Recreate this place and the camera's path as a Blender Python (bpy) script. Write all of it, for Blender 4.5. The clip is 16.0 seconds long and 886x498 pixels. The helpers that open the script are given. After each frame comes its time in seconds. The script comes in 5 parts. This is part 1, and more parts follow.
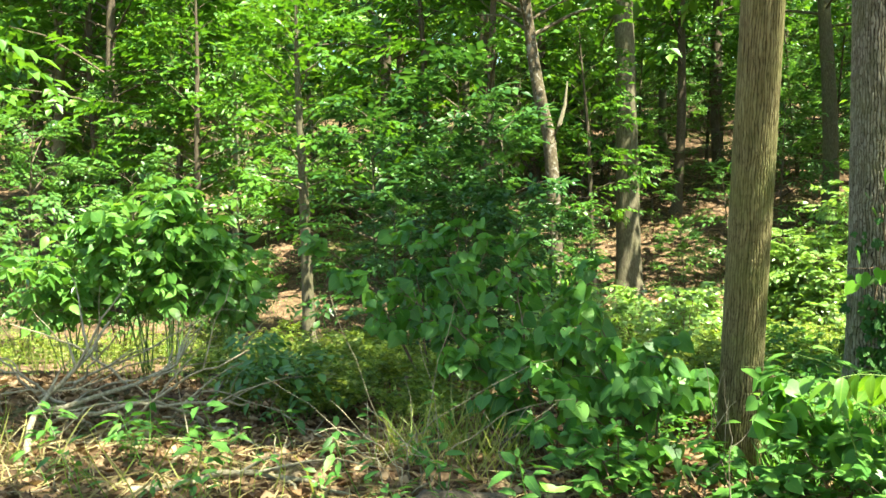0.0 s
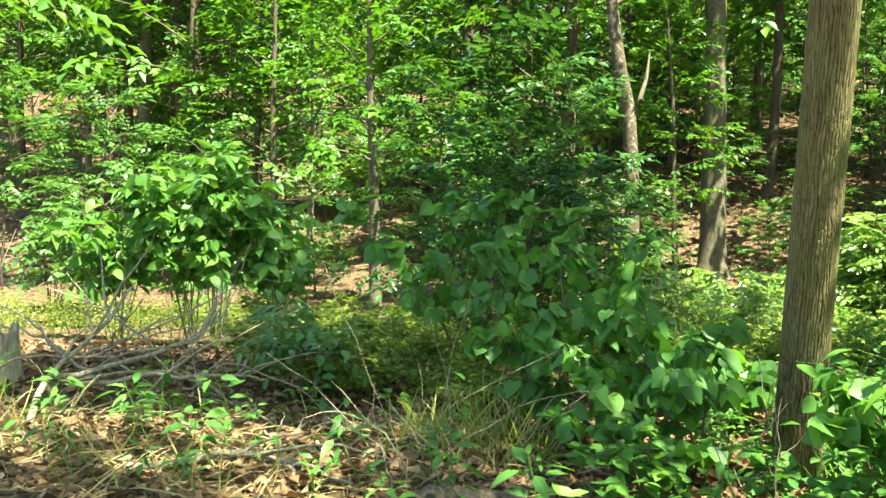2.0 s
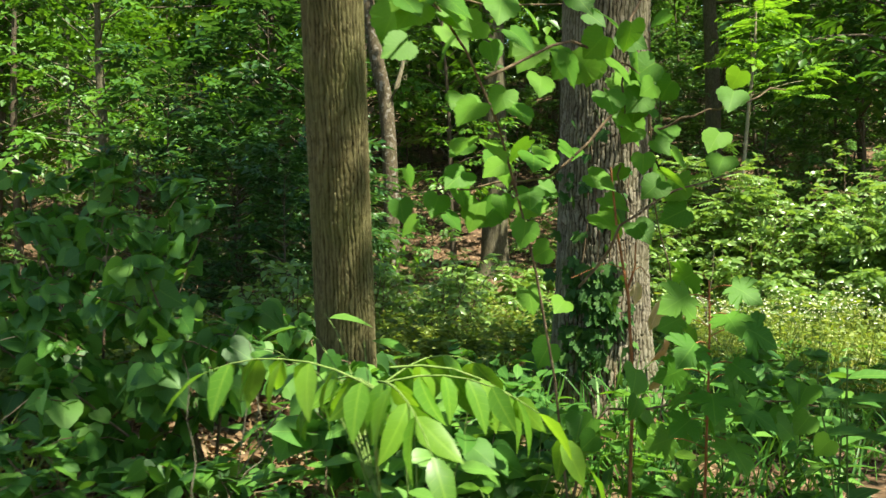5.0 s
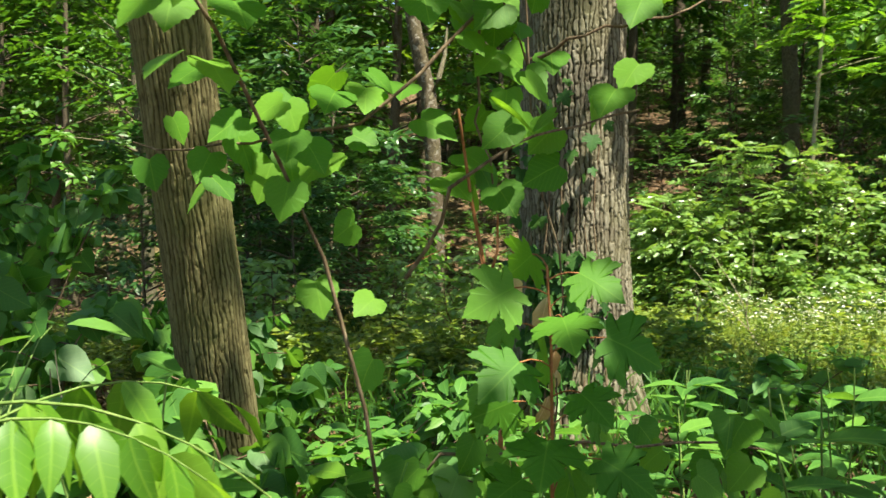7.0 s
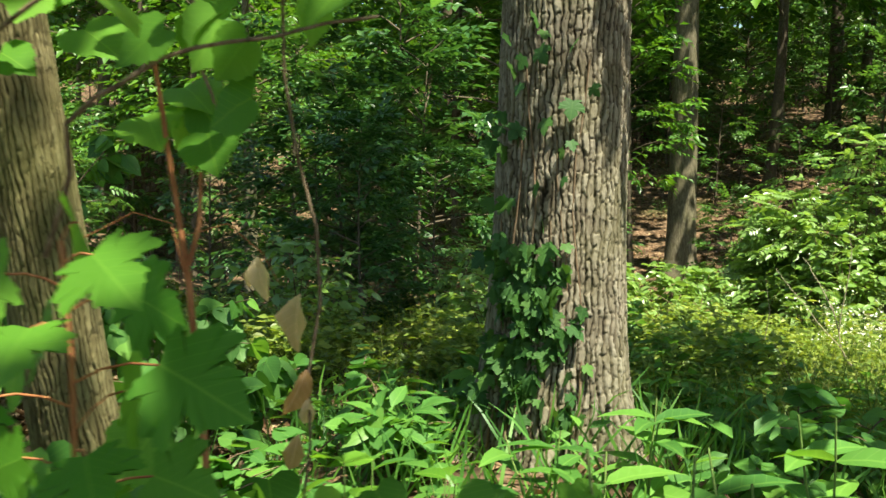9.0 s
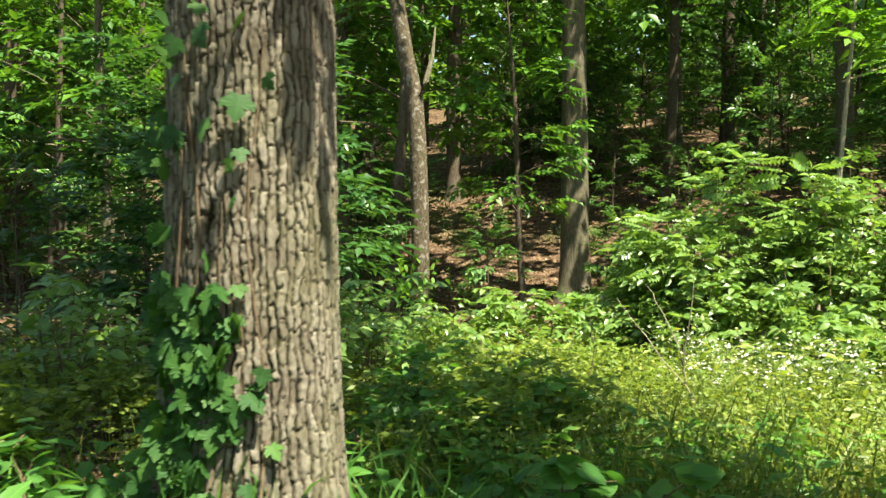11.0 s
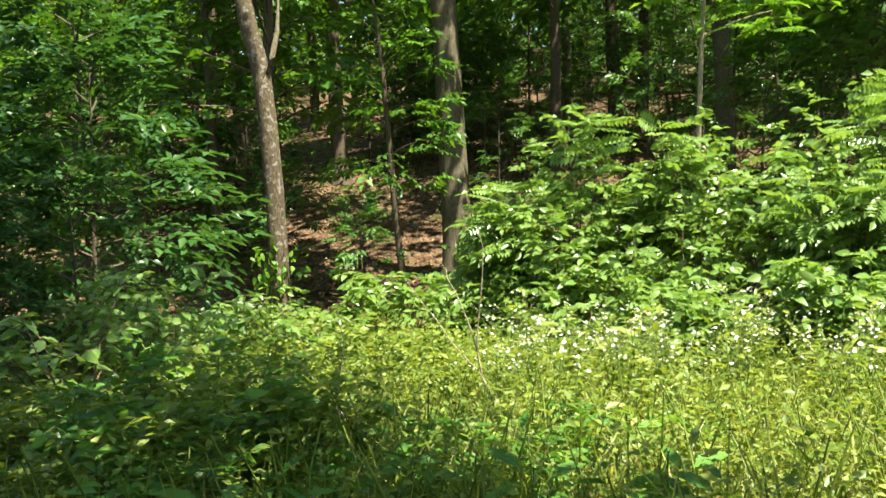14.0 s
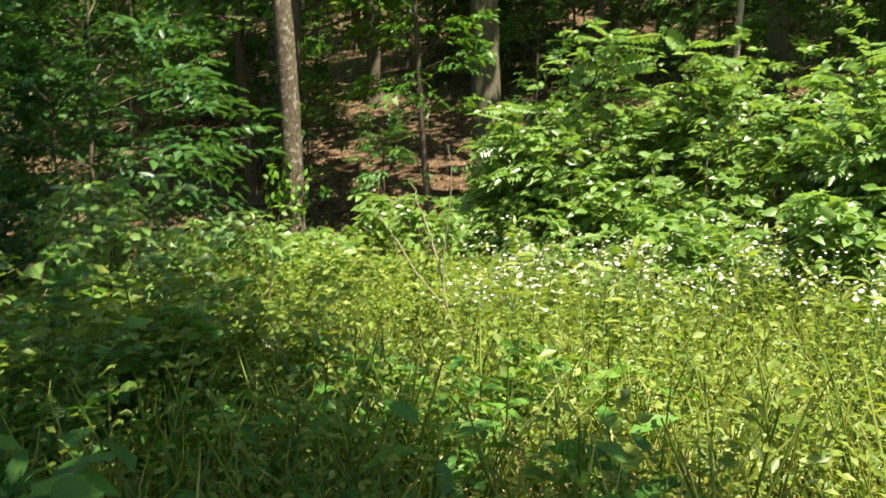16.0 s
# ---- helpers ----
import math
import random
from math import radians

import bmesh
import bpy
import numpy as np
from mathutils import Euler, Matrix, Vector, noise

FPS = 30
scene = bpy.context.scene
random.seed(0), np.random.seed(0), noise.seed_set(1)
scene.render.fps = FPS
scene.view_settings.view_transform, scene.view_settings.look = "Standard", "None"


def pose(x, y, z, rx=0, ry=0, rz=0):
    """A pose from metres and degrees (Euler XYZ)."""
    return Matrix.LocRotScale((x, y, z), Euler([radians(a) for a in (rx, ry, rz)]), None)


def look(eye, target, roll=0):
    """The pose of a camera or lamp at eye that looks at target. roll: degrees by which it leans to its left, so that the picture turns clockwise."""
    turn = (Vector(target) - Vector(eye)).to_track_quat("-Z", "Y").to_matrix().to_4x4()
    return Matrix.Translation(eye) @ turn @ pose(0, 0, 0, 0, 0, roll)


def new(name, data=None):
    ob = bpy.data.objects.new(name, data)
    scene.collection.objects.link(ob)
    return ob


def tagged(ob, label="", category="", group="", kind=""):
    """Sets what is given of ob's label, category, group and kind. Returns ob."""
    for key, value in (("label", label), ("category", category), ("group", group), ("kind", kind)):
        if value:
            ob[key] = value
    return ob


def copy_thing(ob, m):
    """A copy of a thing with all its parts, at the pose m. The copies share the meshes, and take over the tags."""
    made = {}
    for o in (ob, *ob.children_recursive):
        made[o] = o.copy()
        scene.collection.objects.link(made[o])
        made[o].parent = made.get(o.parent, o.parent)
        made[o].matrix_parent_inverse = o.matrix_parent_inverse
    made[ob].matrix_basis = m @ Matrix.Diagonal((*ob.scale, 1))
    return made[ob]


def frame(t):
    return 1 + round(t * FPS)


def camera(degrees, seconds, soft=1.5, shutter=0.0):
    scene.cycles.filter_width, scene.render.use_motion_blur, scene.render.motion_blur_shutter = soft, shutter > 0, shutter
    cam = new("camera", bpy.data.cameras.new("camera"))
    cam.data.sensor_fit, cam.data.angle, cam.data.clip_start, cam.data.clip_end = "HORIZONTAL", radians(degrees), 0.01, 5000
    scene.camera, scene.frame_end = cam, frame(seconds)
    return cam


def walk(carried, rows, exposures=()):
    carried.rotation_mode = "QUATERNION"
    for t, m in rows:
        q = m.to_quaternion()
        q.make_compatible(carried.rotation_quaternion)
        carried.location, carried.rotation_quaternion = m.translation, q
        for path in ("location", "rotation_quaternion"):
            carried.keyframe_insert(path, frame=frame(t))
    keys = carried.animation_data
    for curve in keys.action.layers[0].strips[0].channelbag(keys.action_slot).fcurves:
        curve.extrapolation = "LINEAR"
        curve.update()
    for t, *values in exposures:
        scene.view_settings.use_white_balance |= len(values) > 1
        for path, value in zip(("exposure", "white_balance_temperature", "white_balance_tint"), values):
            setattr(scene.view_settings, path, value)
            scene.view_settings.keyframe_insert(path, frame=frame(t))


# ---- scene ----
cam = camera(51.0, 16.0, shutter=0.4)

PATH = [
    (0, (-1.935, -3.106, 2.085), (-2.207, -1.127, 1.99), -1.1),
    (0.5, (-1.845, -3.009, 2.064), (-2.133, -1.035, 1.926), -0.2),
    (1, (-1.675, -2.891, 2.047), (-2.082, -0.938, 1.901), 0.0),
    (1.5, (-1.625, -2.715, 2.016), (-2.08, -0.772, 1.87), 0.2),
    (2, (-1.61, -2.428, 2.002), (-2.067, -0.486, 1.86), 0.2),
    (2.5, (-1.477, -2.224, 2.011), (-1.933, -0.283, 1.859), -0.2),
    (3, (-1.102, -1.951, 1.93), (-1.514, 0.0, 1.779), 0.3),
    (3.5, (-0.751, -1.545, 1.871), (-0.896, 0.444, 1.723), -0.0),
    (4, (-0.416, -1.244, 1.796), (-0.469, 0.751, 1.658), -0.3),
    (4.5, (-0.126, -1.077, 1.741), (-0.214, 0.917, 1.611), -0.1),
    (5, (0.136, -0.751, 1.654), (0.018, 1.241, 1.532), -0.1),
    (5.2, (0.237, -0.584, 1.642), (0.101, 1.408, 1.522), -0.3),
    (7.3, (1.03, 0.461, 1.513), (0.644, 2.419, 1.395), -1.3),
    (7.5, (1.12, 0.545, 1.519), (0.662, 2.487, 1.396), -1.4),
    (8, (1.3, 0.843, 1.482), (0.783, 2.771, 1.348), -1.5),
    (8.5, (1.471, 1.082, 1.483), (0.904, 2.995, 1.348), -0.4),
    (9, (1.658, 1.344, 1.442), (1.051, 3.245, 1.305), 1.0),
    (9.5, (1.792, 1.693, 1.424), (1.144, 3.581, 1.291), 1.2),
    (10, (1.97, 1.998, 1.396), (1.429, 3.919, 1.268), 1.5),
    (10.2, (2.011, 2.113, 1.42), (1.529, 4.05, 1.31), 1.3),
    (12.3, (2.731, 3.055, 1.441), (2.319, 5.011, 1.383), -1.6),
    (12.5, (2.766, 3.112, 1.446), (2.431, 5.083, 1.384), -1.8),
    (13, (2.934, 3.245, 1.392), (2.629, 5.221, 1.322), -2.2),
    (13.5, (3.074, 3.407, 1.377), (2.809, 5.387, 1.299), -2.4),
    (14, (3.152, 3.681, 1.314), (2.878, 5.659, 1.2), -3.0),
    (14.5, (3.226, 3.831, 1.295), (2.916, 5.798, 1.112), -3.0),
    (15, (3.405, 4.084, 1.237), (3.072, 6.047, 1.046), -2.7),
    (15.5, (3.51, 4.298, 1.211), (3.184, 6.261, 1.014), -3.3),
    (16, (3.554, 4.384, 1.218), (3.179, 6.33, 0.948), -1.3),
]
walk(cam, [(t, look(eye, target, roll)) for t, eye, target, roll in PATH], [(0, 2.75, 7000, -4), (2.6, 2.8, 7000, -4), (3.6, 2.15, 7000, -2), (4.3, 1.75, 7000, 0), (9, 1.8, 7000, 0), (12.5, 2.0, 7000, 4), (14.5, 1.85, 7000, 5), (16, 1.65, 7000, 6)])


# ---- light ----
SUN_AZ, SUN_EL = radians(36.0), radians(65.0)   # the sun stands over the right shoulder of the walk
sun_from = Vector((math.cos(SUN_EL) * math.cos(-SUN_AZ), math.cos(SUN_EL) * math.sin(-SUN_AZ), math.sin(SUN_EL)))
world = bpy.data.worlds.new("sky")
world.use_nodes = True
scene.world = world
sky = world.node_tree.nodes.new("ShaderNodeTexSky")
sky.sky_type, sky.sun_disc = "NISHITA", False
sky.sun_elevation, sky.sun_rotation = SUN_EL, radians(90) + SUN_AZ
world.node_tree.links.new(sky.outputs[0], world.node_tree.nodes["Background"].inputs[0])
world.node_tree.nodes["Background"].inputs[1].default_value = 0.078
lamp = bpy.data.lights.new("sun", "SUN")
lamp.energy, lamp.angle, lamp.color = 5.0, radians(0.6), (1.0, 0.95, 0.86)
sun = new("sun", lamp)
sun.matrix_world = look(tuple(sun_from * 60), (0, 0, 0))

# ---- materials ----


def mat(name, rough=0.6, spec=0.3):
    m = bpy.data.materials.new(name)
    m.use_nodes = True
    n, l = m.node_tree.nodes, m.node_tree.links
    b = n["Principled BSDF"]
    b.inputs["Roughness"].default_value = rough
    b.inputs["Specular IOR Level"].default_value = spec
    return m, n, l, b


def node(n, kind, **values):
    x = n.new(kind)
    for key, value in values.items():
        if isinstance(key, str) and key in x.inputs:
            x.inputs[key].default_value = value
    return x


def ramp(n, l, source, stops):
    r = n.new("ShaderNodeValToRGB")
    while len(r.color_ramp.elements) < len(stops):
        r.color_ramp.elements.new(0.5)
    for e, (p, c) in zip(r.color_ramp.elements, stops):
        e.position, e.color = p, (*c, 1)
    l.new(source, r.inputs[0])
    return r


def math_node(n, l, op, a, b=None):
    x = n.new("ShaderNodeMath")
    x.operation = op
    for k, v in enumerate((a, b)):
        if v is None:
            continue
        if isinstance(v, (int, float)):
            x.inputs[k].default_value = v
        else:
            l.new(v, x.inputs[k])
    return x.outputs[0]


def leaf_mat(name, dark, mid, light, through_share=0.35, rough=0.42, spec=0.4, veins=0.25):
    """A leaf: colour varies from leaf to leaf, blotched, with paler veins, and light shines through."""
    m, n, l, b = mat(name, rough, spec)
    geo, info = n.new("ShaderNodeNewGeometry"), n.new("ShaderNodeObjectInfo")
    rnd = math_node(n, l, "FRACT", math_node(n, l, "ADD", geo.outputs["Random Per Island"], info.outputs["Random"]))
    col = ramp(n, l, rnd, [(0.0, dark), (0.55, mid), (1.0, light)])
    tex = n.new("ShaderNodeTexCoord")
    blot = node(n, "ShaderNodeTexNoise", Scale=9.0, Detail=4.0)
    l.new(tex.outputs["Object"], blot.inputs["Vector"])
    mix = n.new("ShaderNodeMix")
    mix.data_type, mix.blend_type = "RGBA", "MULTIPLY"
    l.new(math_node(n, l, "MULTIPLY", blot.outputs["Fac"], 0.6), mix.inputs["Factor"])
    l.new(col.outputs[0], mix.inputs["A"])
    mix.inputs["B"].default_value = (0.72, 0.85, 0.6, 1)
    out = mix.outputs["Result"]
    if veins:
        uv = n.new("ShaderNodeUVMap")
        sep = n.new("ShaderNodeSeparateXYZ")
        l.new(uv.outputs[0], sep.inputs[0])
        off = math_node(n, l, "ABSOLUTE", math_node(n, l, "SUBTRACT", sep.outputs[0], 0.5))
        mid_rib = math_node(n, l, "LESS_THAN", off, 0.014)
        wave = math_node(n, l, "FRACT", math_node(n, l, "MULTIPLY", math_node(n, l, "SUBTRACT", sep.outputs[1], math_node(n, l, "MULTIPLY", off, 0.9)), 7.0))
        side = math_node(n, l, "LESS_THAN", wave, 0.09)
        vein = math_node(n, l, "MULTIPLY", math_node(n, l, "MAXIMUM", mid_rib, math_node(n, l, "MULTIPLY", side, 0.5)), veins)
        vm = n.new("ShaderNodeMix")
        vm.data_type = "RGBA"
        l.new(vein, vm.inputs["Factor"])
        l.new(out, vm.inputs["A"])
        vm.inputs["B"].default_value = (light[0] * 1.7, light[1] * 1.5, light[2] * 1.7, 1)
        out = vm.outputs["Result"]
        bump = node(n, "ShaderNodeBump", Strength=0.35, Distance=0.004)
        l.new(wave, bump.inputs["Height"])
        l.new(bump.outputs[0], b.inputs["Normal"])
    l.new(out, b.inputs["Base Color"])
    tr = n.new("ShaderNodeBsdfTranslucent")
    bright = n.new("ShaderNodeMix")
    bright.data_type, bright.blend_type = "RGBA", "MULTIPLY"
    bright.inputs["Factor"].default_value = 1.0
    l.new(out, bright.inputs["A"])
    bright.inputs["B"].default_value = (1.7, 1.6, 0.8, 1)
    l.new(bright.outputs["Result"], tr.inputs["Color"])
    ms = n.new("ShaderNodeMixShader")
    ms.inputs[0].default_value = through_share
    l.new(b.outputs[0], ms.inputs[1])
    l.new(tr.outputs[0], ms.inputs[2])
    l.new(ms.outputs[0], n["Material Output"].inputs["Surface"])
    return m


def bark_mat(name, dark, mid, light, moss=0.0, scale=1.0, speck=0.0, plates=False):
    m, n, l, b = mat(name, 0.9, 0.15)
    tex = n.new("ShaderNodeTexCoord")
    mp = n.new("ShaderNodeMapping")
    mp.inputs["Scale"].default_value = (1, 1, 0.3)
    l.new(tex.outputs["Object"], mp.inputs["Vector"])
    fine = node(n, "ShaderNodeTexNoise", Scale=38.0 * scale, Detail=6.0, Roughness=0.65)
    l.new(mp.outputs[0], fine.inputs["Vector"])
    big = node(n, "ShaderNodeTexNoise", Scale=2.2, Detail=4.0)
    l.new(tex.outputs["Object"], big.inputs["Vector"])
    bark_tone = fine.outputs["Fac"]
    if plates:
        # furrow shade put into the colour: dark in cracks, lighter on the plates
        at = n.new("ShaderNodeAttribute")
        at.attribute_name = "furrow_shade"
        bark_tone = math_node(n, l, "ADD", math_node(n, l, "MULTIPLY", bark_tone, 0.5), math_node(n, l, "MULTIPLY", at.outputs["Fac"], 0.42))
    col = ramp(n, l, bark_tone, [(0.3, dark), (0.5, mid), (0.72, light)])
    mix = n.new("ShaderNodeMix")
    mix.data_type = "RGBA"
    edge = ramp(n, l, big.outputs["Fac"], [(0.45, (0, 0, 0)), (0.7, (1, 1, 1))])
    l.new(math_node(n, l, "MULTIPLY", edge.outputs[0], moss), mix.inputs["Factor"])
    l.new(col.outputs[0], mix.inputs["A"])
    mix.inputs["B"].default_value = (0.11, 0.12, 0.035, 1)
    out = mix.outputs["Result"]
    if speck:
        sp = node(n, "ShaderNodeTexNoise", Scale=11.0, Detail=5.0)
        l.new(tex.outputs["Object"], sp.inputs["Vector"])
        sr = ramp(n, l, sp.outputs["Fac"], [(0.56, (0, 0, 0)), (0.62, (1, 1, 1))])
        sm = n.new("ShaderNodeMix")
        sm.data_type = "RGBA"
        l.new(math_node(n, l, "MULTIPLY", sr.outputs[0], speck), sm.inputs["Factor"])
        l.new(out, sm.inputs["A"])
        sm.inputs["B"].default_value = (0.5, 0.47, 0.42, 1)
        out = sm.outputs["Result"]
    l.new(out, b.inputs["Base Color"])
    bump = node(n, "ShaderNodeBump", Strength=0.8, Distance=0.012)
    l.new(fine.outputs["Fac"], bump.inputs["Height"])
    l.new(bump.outputs[0], b.inputs["Normal"])
    return m


def ground_mat():
    m, n, l, b = mat("forest_floor", 0.95, 0.1)
    tex = n.new("ShaderNodeTexCoord")
    big = node(n, "ShaderNodeTexNoise", Scale=0.35, Detail=5.0)
    mid = node(n, "ShaderNodeTexNoise", Scale=3.0, Detail=6.0)
    vor = node(n, "ShaderNodeTexVoronoi", Scale=16.0)
    for x in (big, mid, vor):
        l.new(tex.outputs["Object"], x.inputs["Vector"])
    litter = ramp(n, l, vor.outputs["Color"], [(0.1, (0.045, 0.027, 0.015)), (0.5, (0.12, 0.072, 0.04)), (0.9, (0.23, 0.155, 0.1))])
    soil = ramp(n, l, mid.outputs["Fac"], [(0.35, (0.035, 0.024, 0.014)), (0.7, (0.13, 0.085, 0.05))])
    mix = n.new("ShaderNodeMix")
    mix.data_type = "RGBA"
    r = ramp(n, l, mid.outputs["Fac"], [(0.38, (0, 0, 0)), (0.55, (1, 1, 1))])
    l.new(r.outputs[0], mix.inputs["Factor"])
    l.new(soil.outputs[0], mix.inputs["A"])
    l.new(litter.outputs[0], mix.inputs["B"])
    green = n.new("ShaderNodeMix")
    green.data_type = "RGBA"
    g = ramp(n, l, big.outputs["Fac"], [(0.55, (0, 0, 0)), (0.68, (0.6, 0.6, 0.6))])
    l.new(g.outputs[0], green.inputs["Factor"])
    l.new(mix.outputs["Result"], green.inputs["A"])
    green.inputs["B"].default_value = (0.06, 0.085, 0.02, 1)
    l.new(green.outputs["Result"], b.inputs["Base Color"])
    bump = node(n, "ShaderNodeBump", Strength=0.9, Distance=0.04)
    l.new(vor.outputs["Distance"], bump.inputs["Height"])
    l.new(bump.outputs[0], b.inputs["Normal"])
    return m


M_GROUND = ground_mat()
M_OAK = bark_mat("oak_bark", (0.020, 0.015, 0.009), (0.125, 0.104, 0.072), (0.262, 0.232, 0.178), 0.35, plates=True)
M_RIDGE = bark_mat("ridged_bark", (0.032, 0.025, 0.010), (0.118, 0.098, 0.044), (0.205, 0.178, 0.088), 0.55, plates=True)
M_GREY = bark_mat("grey_bark", (0.085, 0.075, 0.046), (0.187, 0.170, 0.112), (0.306, 0.281, 0.190), 0.2)
M_GREYDARK = bark_mat("weathered_bark", (0.053, 0.045, 0.028), (0.113, 0.098, 0.063), (0.195, 0.173, 0.115), 0.25)
M_DARKBARK = bark_mat("dark_bark", (0.03, 0.024, 0.017), (0.085, 0.065, 0.045), (0.16, 0.13, 0.095), 0.15)
M_SPECK = bark_mat("speckled_bark", (0.034, 0.025, 0.015), (0.085, 0.065, 0.041), (0.170, 0.139, 0.092), 0.1, 1.0, 0.3)
M_DEADWOOD = bark_mat("dead_wood", (0.120, 0.095, 0.058), (0.247, 0.212, 0.138), (0.375, 0.337, 0.230))
M_TWIG = bark_mat("twig_bark", (0.05, 0.035, 0.02), (0.13, 0.09, 0.055), (0.24, 0.18, 0.12))
M_REDSTEM = bark_mat("red_brown_stem", (0.14, 0.05, 0.02), (0.27, 0.11, 0.045), (0.4, 0.19, 0.09))
M_GREENSTEM = bark_mat("green_stem", (0.07, 0.11, 0.025), (0.13, 0.2, 0.05), (0.22, 0.27, 0.09))
L_CANOPY = leaf_mat("canopy_leaf", (0.039, 0.104, 0.012), (0.067, 0.165, 0.017), (0.112, 0.220, 0.025), 0.34, veins=0)
L_YOUNG = leaf_mat("understorey_leaf", (0.044, 0.108, 0.026), (0.072, 0.160, 0.034), (0.114, 0.222, 0.050), 0.32, 0.34, veins=0)
# deep green species, darkened further to carry the shade it stands in
L_DEEP_SHADE = leaf_mat("shaded_deep_leaf", (0.024, 0.072, 0.018), (0.04, 0.104, 0.025), (0.07, 0.15, 0.036), 0.3, 0.36, veins=0)
# pale thicket leaf, lightened so that full sun is in its colour
L_SUN = leaf_mat("sunlit_thicket_leaf", (0.11, 0.2, 0.04), (0.16, 0.26, 0.06), (0.22, 0.32, 0.1), 0.38, 0.33, 0.6, veins=0)
L_HEART = leaf_mat("heart_leaf", (0.048, 0.138, 0.028), (0.078, 0.196, 0.036), (0.135, 0.275, 0.046), 0.38, 0.48, 0.35)
L_CREEPER = leaf_mat("creeper_leaf", (0.025, 0.075, 0.018), (0.042, 0.11, 0.024), (0.07, 0.15, 0.03), 0.3, 0.6, 0.25)
# canopy leaf made brighter and yellower, with distant sunlight painted in
L_FAR = leaf_mat("sunlit_far_leaf", (0.075, 0.15, 0.014), (0.12, 0.21, 0.02), (0.18, 0.27, 0.03), 0.4, veins=0)
L_BROAD = leaf_mat("broad_leaf", (0.053, 0.146, 0.025), (0.092, 0.209, 0.038), (0.145, 0.279, 0.058), 0.4, 0.38)
L_LIME = leaf_mat("lime_leaf", (0.078, 0.185, 0.018), (0.112, 0.24, 0.024), (0.17, 0.305, 0.035), 0.45, 0.4)
L_VINE = leaf_mat("vine_leaf", (0.061, 0.170, 0.019), (0.099, 0.234, 0.025), (0.152, 0.298, 0.033), 0.5, 0.55, 0.22)
L_MAPLE = leaf_mat("maple_leaf", (0.05, 0.16, 0.014), (0.08, 0.21, 0.02), (0.115, 0.255, 0.03), 0.45, 0.55, 0.22)
L_HERB = leaf_mat("herb_leaf", (0.095, 0.155, 0.025), (0.175, 0.235, 0.038), (0.29, 0.325, 0.075), 0.4, 0.45, veins=0)
L_GRASS = leaf_mat("grass_blade", (0.12, 0.17, 0.03), (0.21, 0.25, 0.05), (0.4, 0.36, 0.13), 0.4, 0.5, veins=0)
L_DRY = leaf_mat("dry_leaf", (0.088, 0.047, 0.025), (0.192, 0.113, 0.062), (0.360, 0.250, 0.164), 0.1, 0.7, 0.15, veins=0)
L_DEAD = leaf_mat("withered_leaf", (0.4, 0.2, 0.08), (0.5, 0.34, 0.19), (0.62, 0.5, 0.36), 0.3, 0.7, 0.15)
L_STRAW = leaf_mat("straw", (0.208, 0.152, 0.072), (0.304, 0.232, 0.112), (0.400, 0.328, 0.176), 0.15, 0.7, 0.2, veins=0)
L_PETAL = leaf_mat("white_petal", (0.66, 0.62, 0.66), (0.76, 0.74, 0.76), (0.82, 0.8, 0.8), 0.3, 0.6, 0.2, veins=0)
L_YELLOW = leaf_mat("yellowed_leaf", (0.5, 0.36, 0.09), (0.62, 0.45, 0.14), (0.7, 0.55, 0.24), 0.35, 0.6, 0.2)

# ---- the lie of the land ----
LAND_Y = (-400, -60, -10, -3.1, -0.6, 2.0, 4.4, 6.0, 8.0, 10.0, 15.0, 21.0, 27.0, 31.0, 40.0, 60.0, 100.0, 400.0)
LAND_Z = (6.0, 3.0, 1.0, 0.72, 0.33, 0.1, -0.03, -0.08, -0.22, -0.42, -0.98, -1.42, -1.5, -0.8, 2.0, 6.5, 15.5, 60.0)
OAK_AT = (0.845, 5.67)


def land(x, y):
    x, y = np.asarray(x, float), np.asarray(y, float)
    z = sum(np.interp(y + d, LAND_Y, LAND_Z) for d in (-0.8, -0.4, 0, 0.4, 0.8)) / 5
    z = z + 0.045 * np.clip(-x - 1.0, 0, 7) * np.clip((14 - y) / 8, 0, 1)
    z = z + 0.26 * np.exp(-((x - OAK_AT[0]) ** 2 + (y - OAK_AT[1]) ** 2) / 0.9)
    z = z + 0.05 * np.sin(1.3 * x + 0.7 * y) * np.sin(0.9 * y - 0.4 * x) + 0.025 * np.sin(3.1 * x - 1.7 * y)
    return z + 0.5 * np.sin(0.11 * x + 1.0) * np.clip((y - 24) / 25, 0, 1)


def place(x, y, dz=0.0):
    return np.array((x, y, float(land(x, y)) + dz))


# ---- builders ----
def mesh_from(name, verts, faces, material, uv=None, smooth=True):
    """faces: an (n, 3) or (n, 4) array."""
    verts, faces = np.asarray(verts, np.float32), np.asarray(faces, np.int32)
    me = bpy.data.meshes.new(name)
    k = faces.shape[1]
    me.vertices.add(len(verts))
    me.vertices.foreach_set("co", verts.ravel())
    me.loops.add(faces.size)
    me.loops.foreach_set("vertex_index", faces.ravel())
    me.polygons.add(len(faces))
    me.polygons.foreach_set("loop_start", np.arange(0, faces.size, k, dtype=np.int32))
    me.polygons.foreach_set("loop_total", np.full(len(faces), k, np.int32))
    if smooth:
        me.polygons.foreach_set("use_smooth", np.ones(len(faces), bool))
    if uv is not None:
        me.uv_layers.new(name="UVMap").data.foreach_set("uv", np.asarray(uv, np.float32)[faces.ravel()].ravel())
    me.update(calc_edges=True)
    me.materials.append(material)
    return me


def part(name, me, parent, label=""):
    ob = new(name, me)
    ob.parent = parent
    return tagged(ob, label)


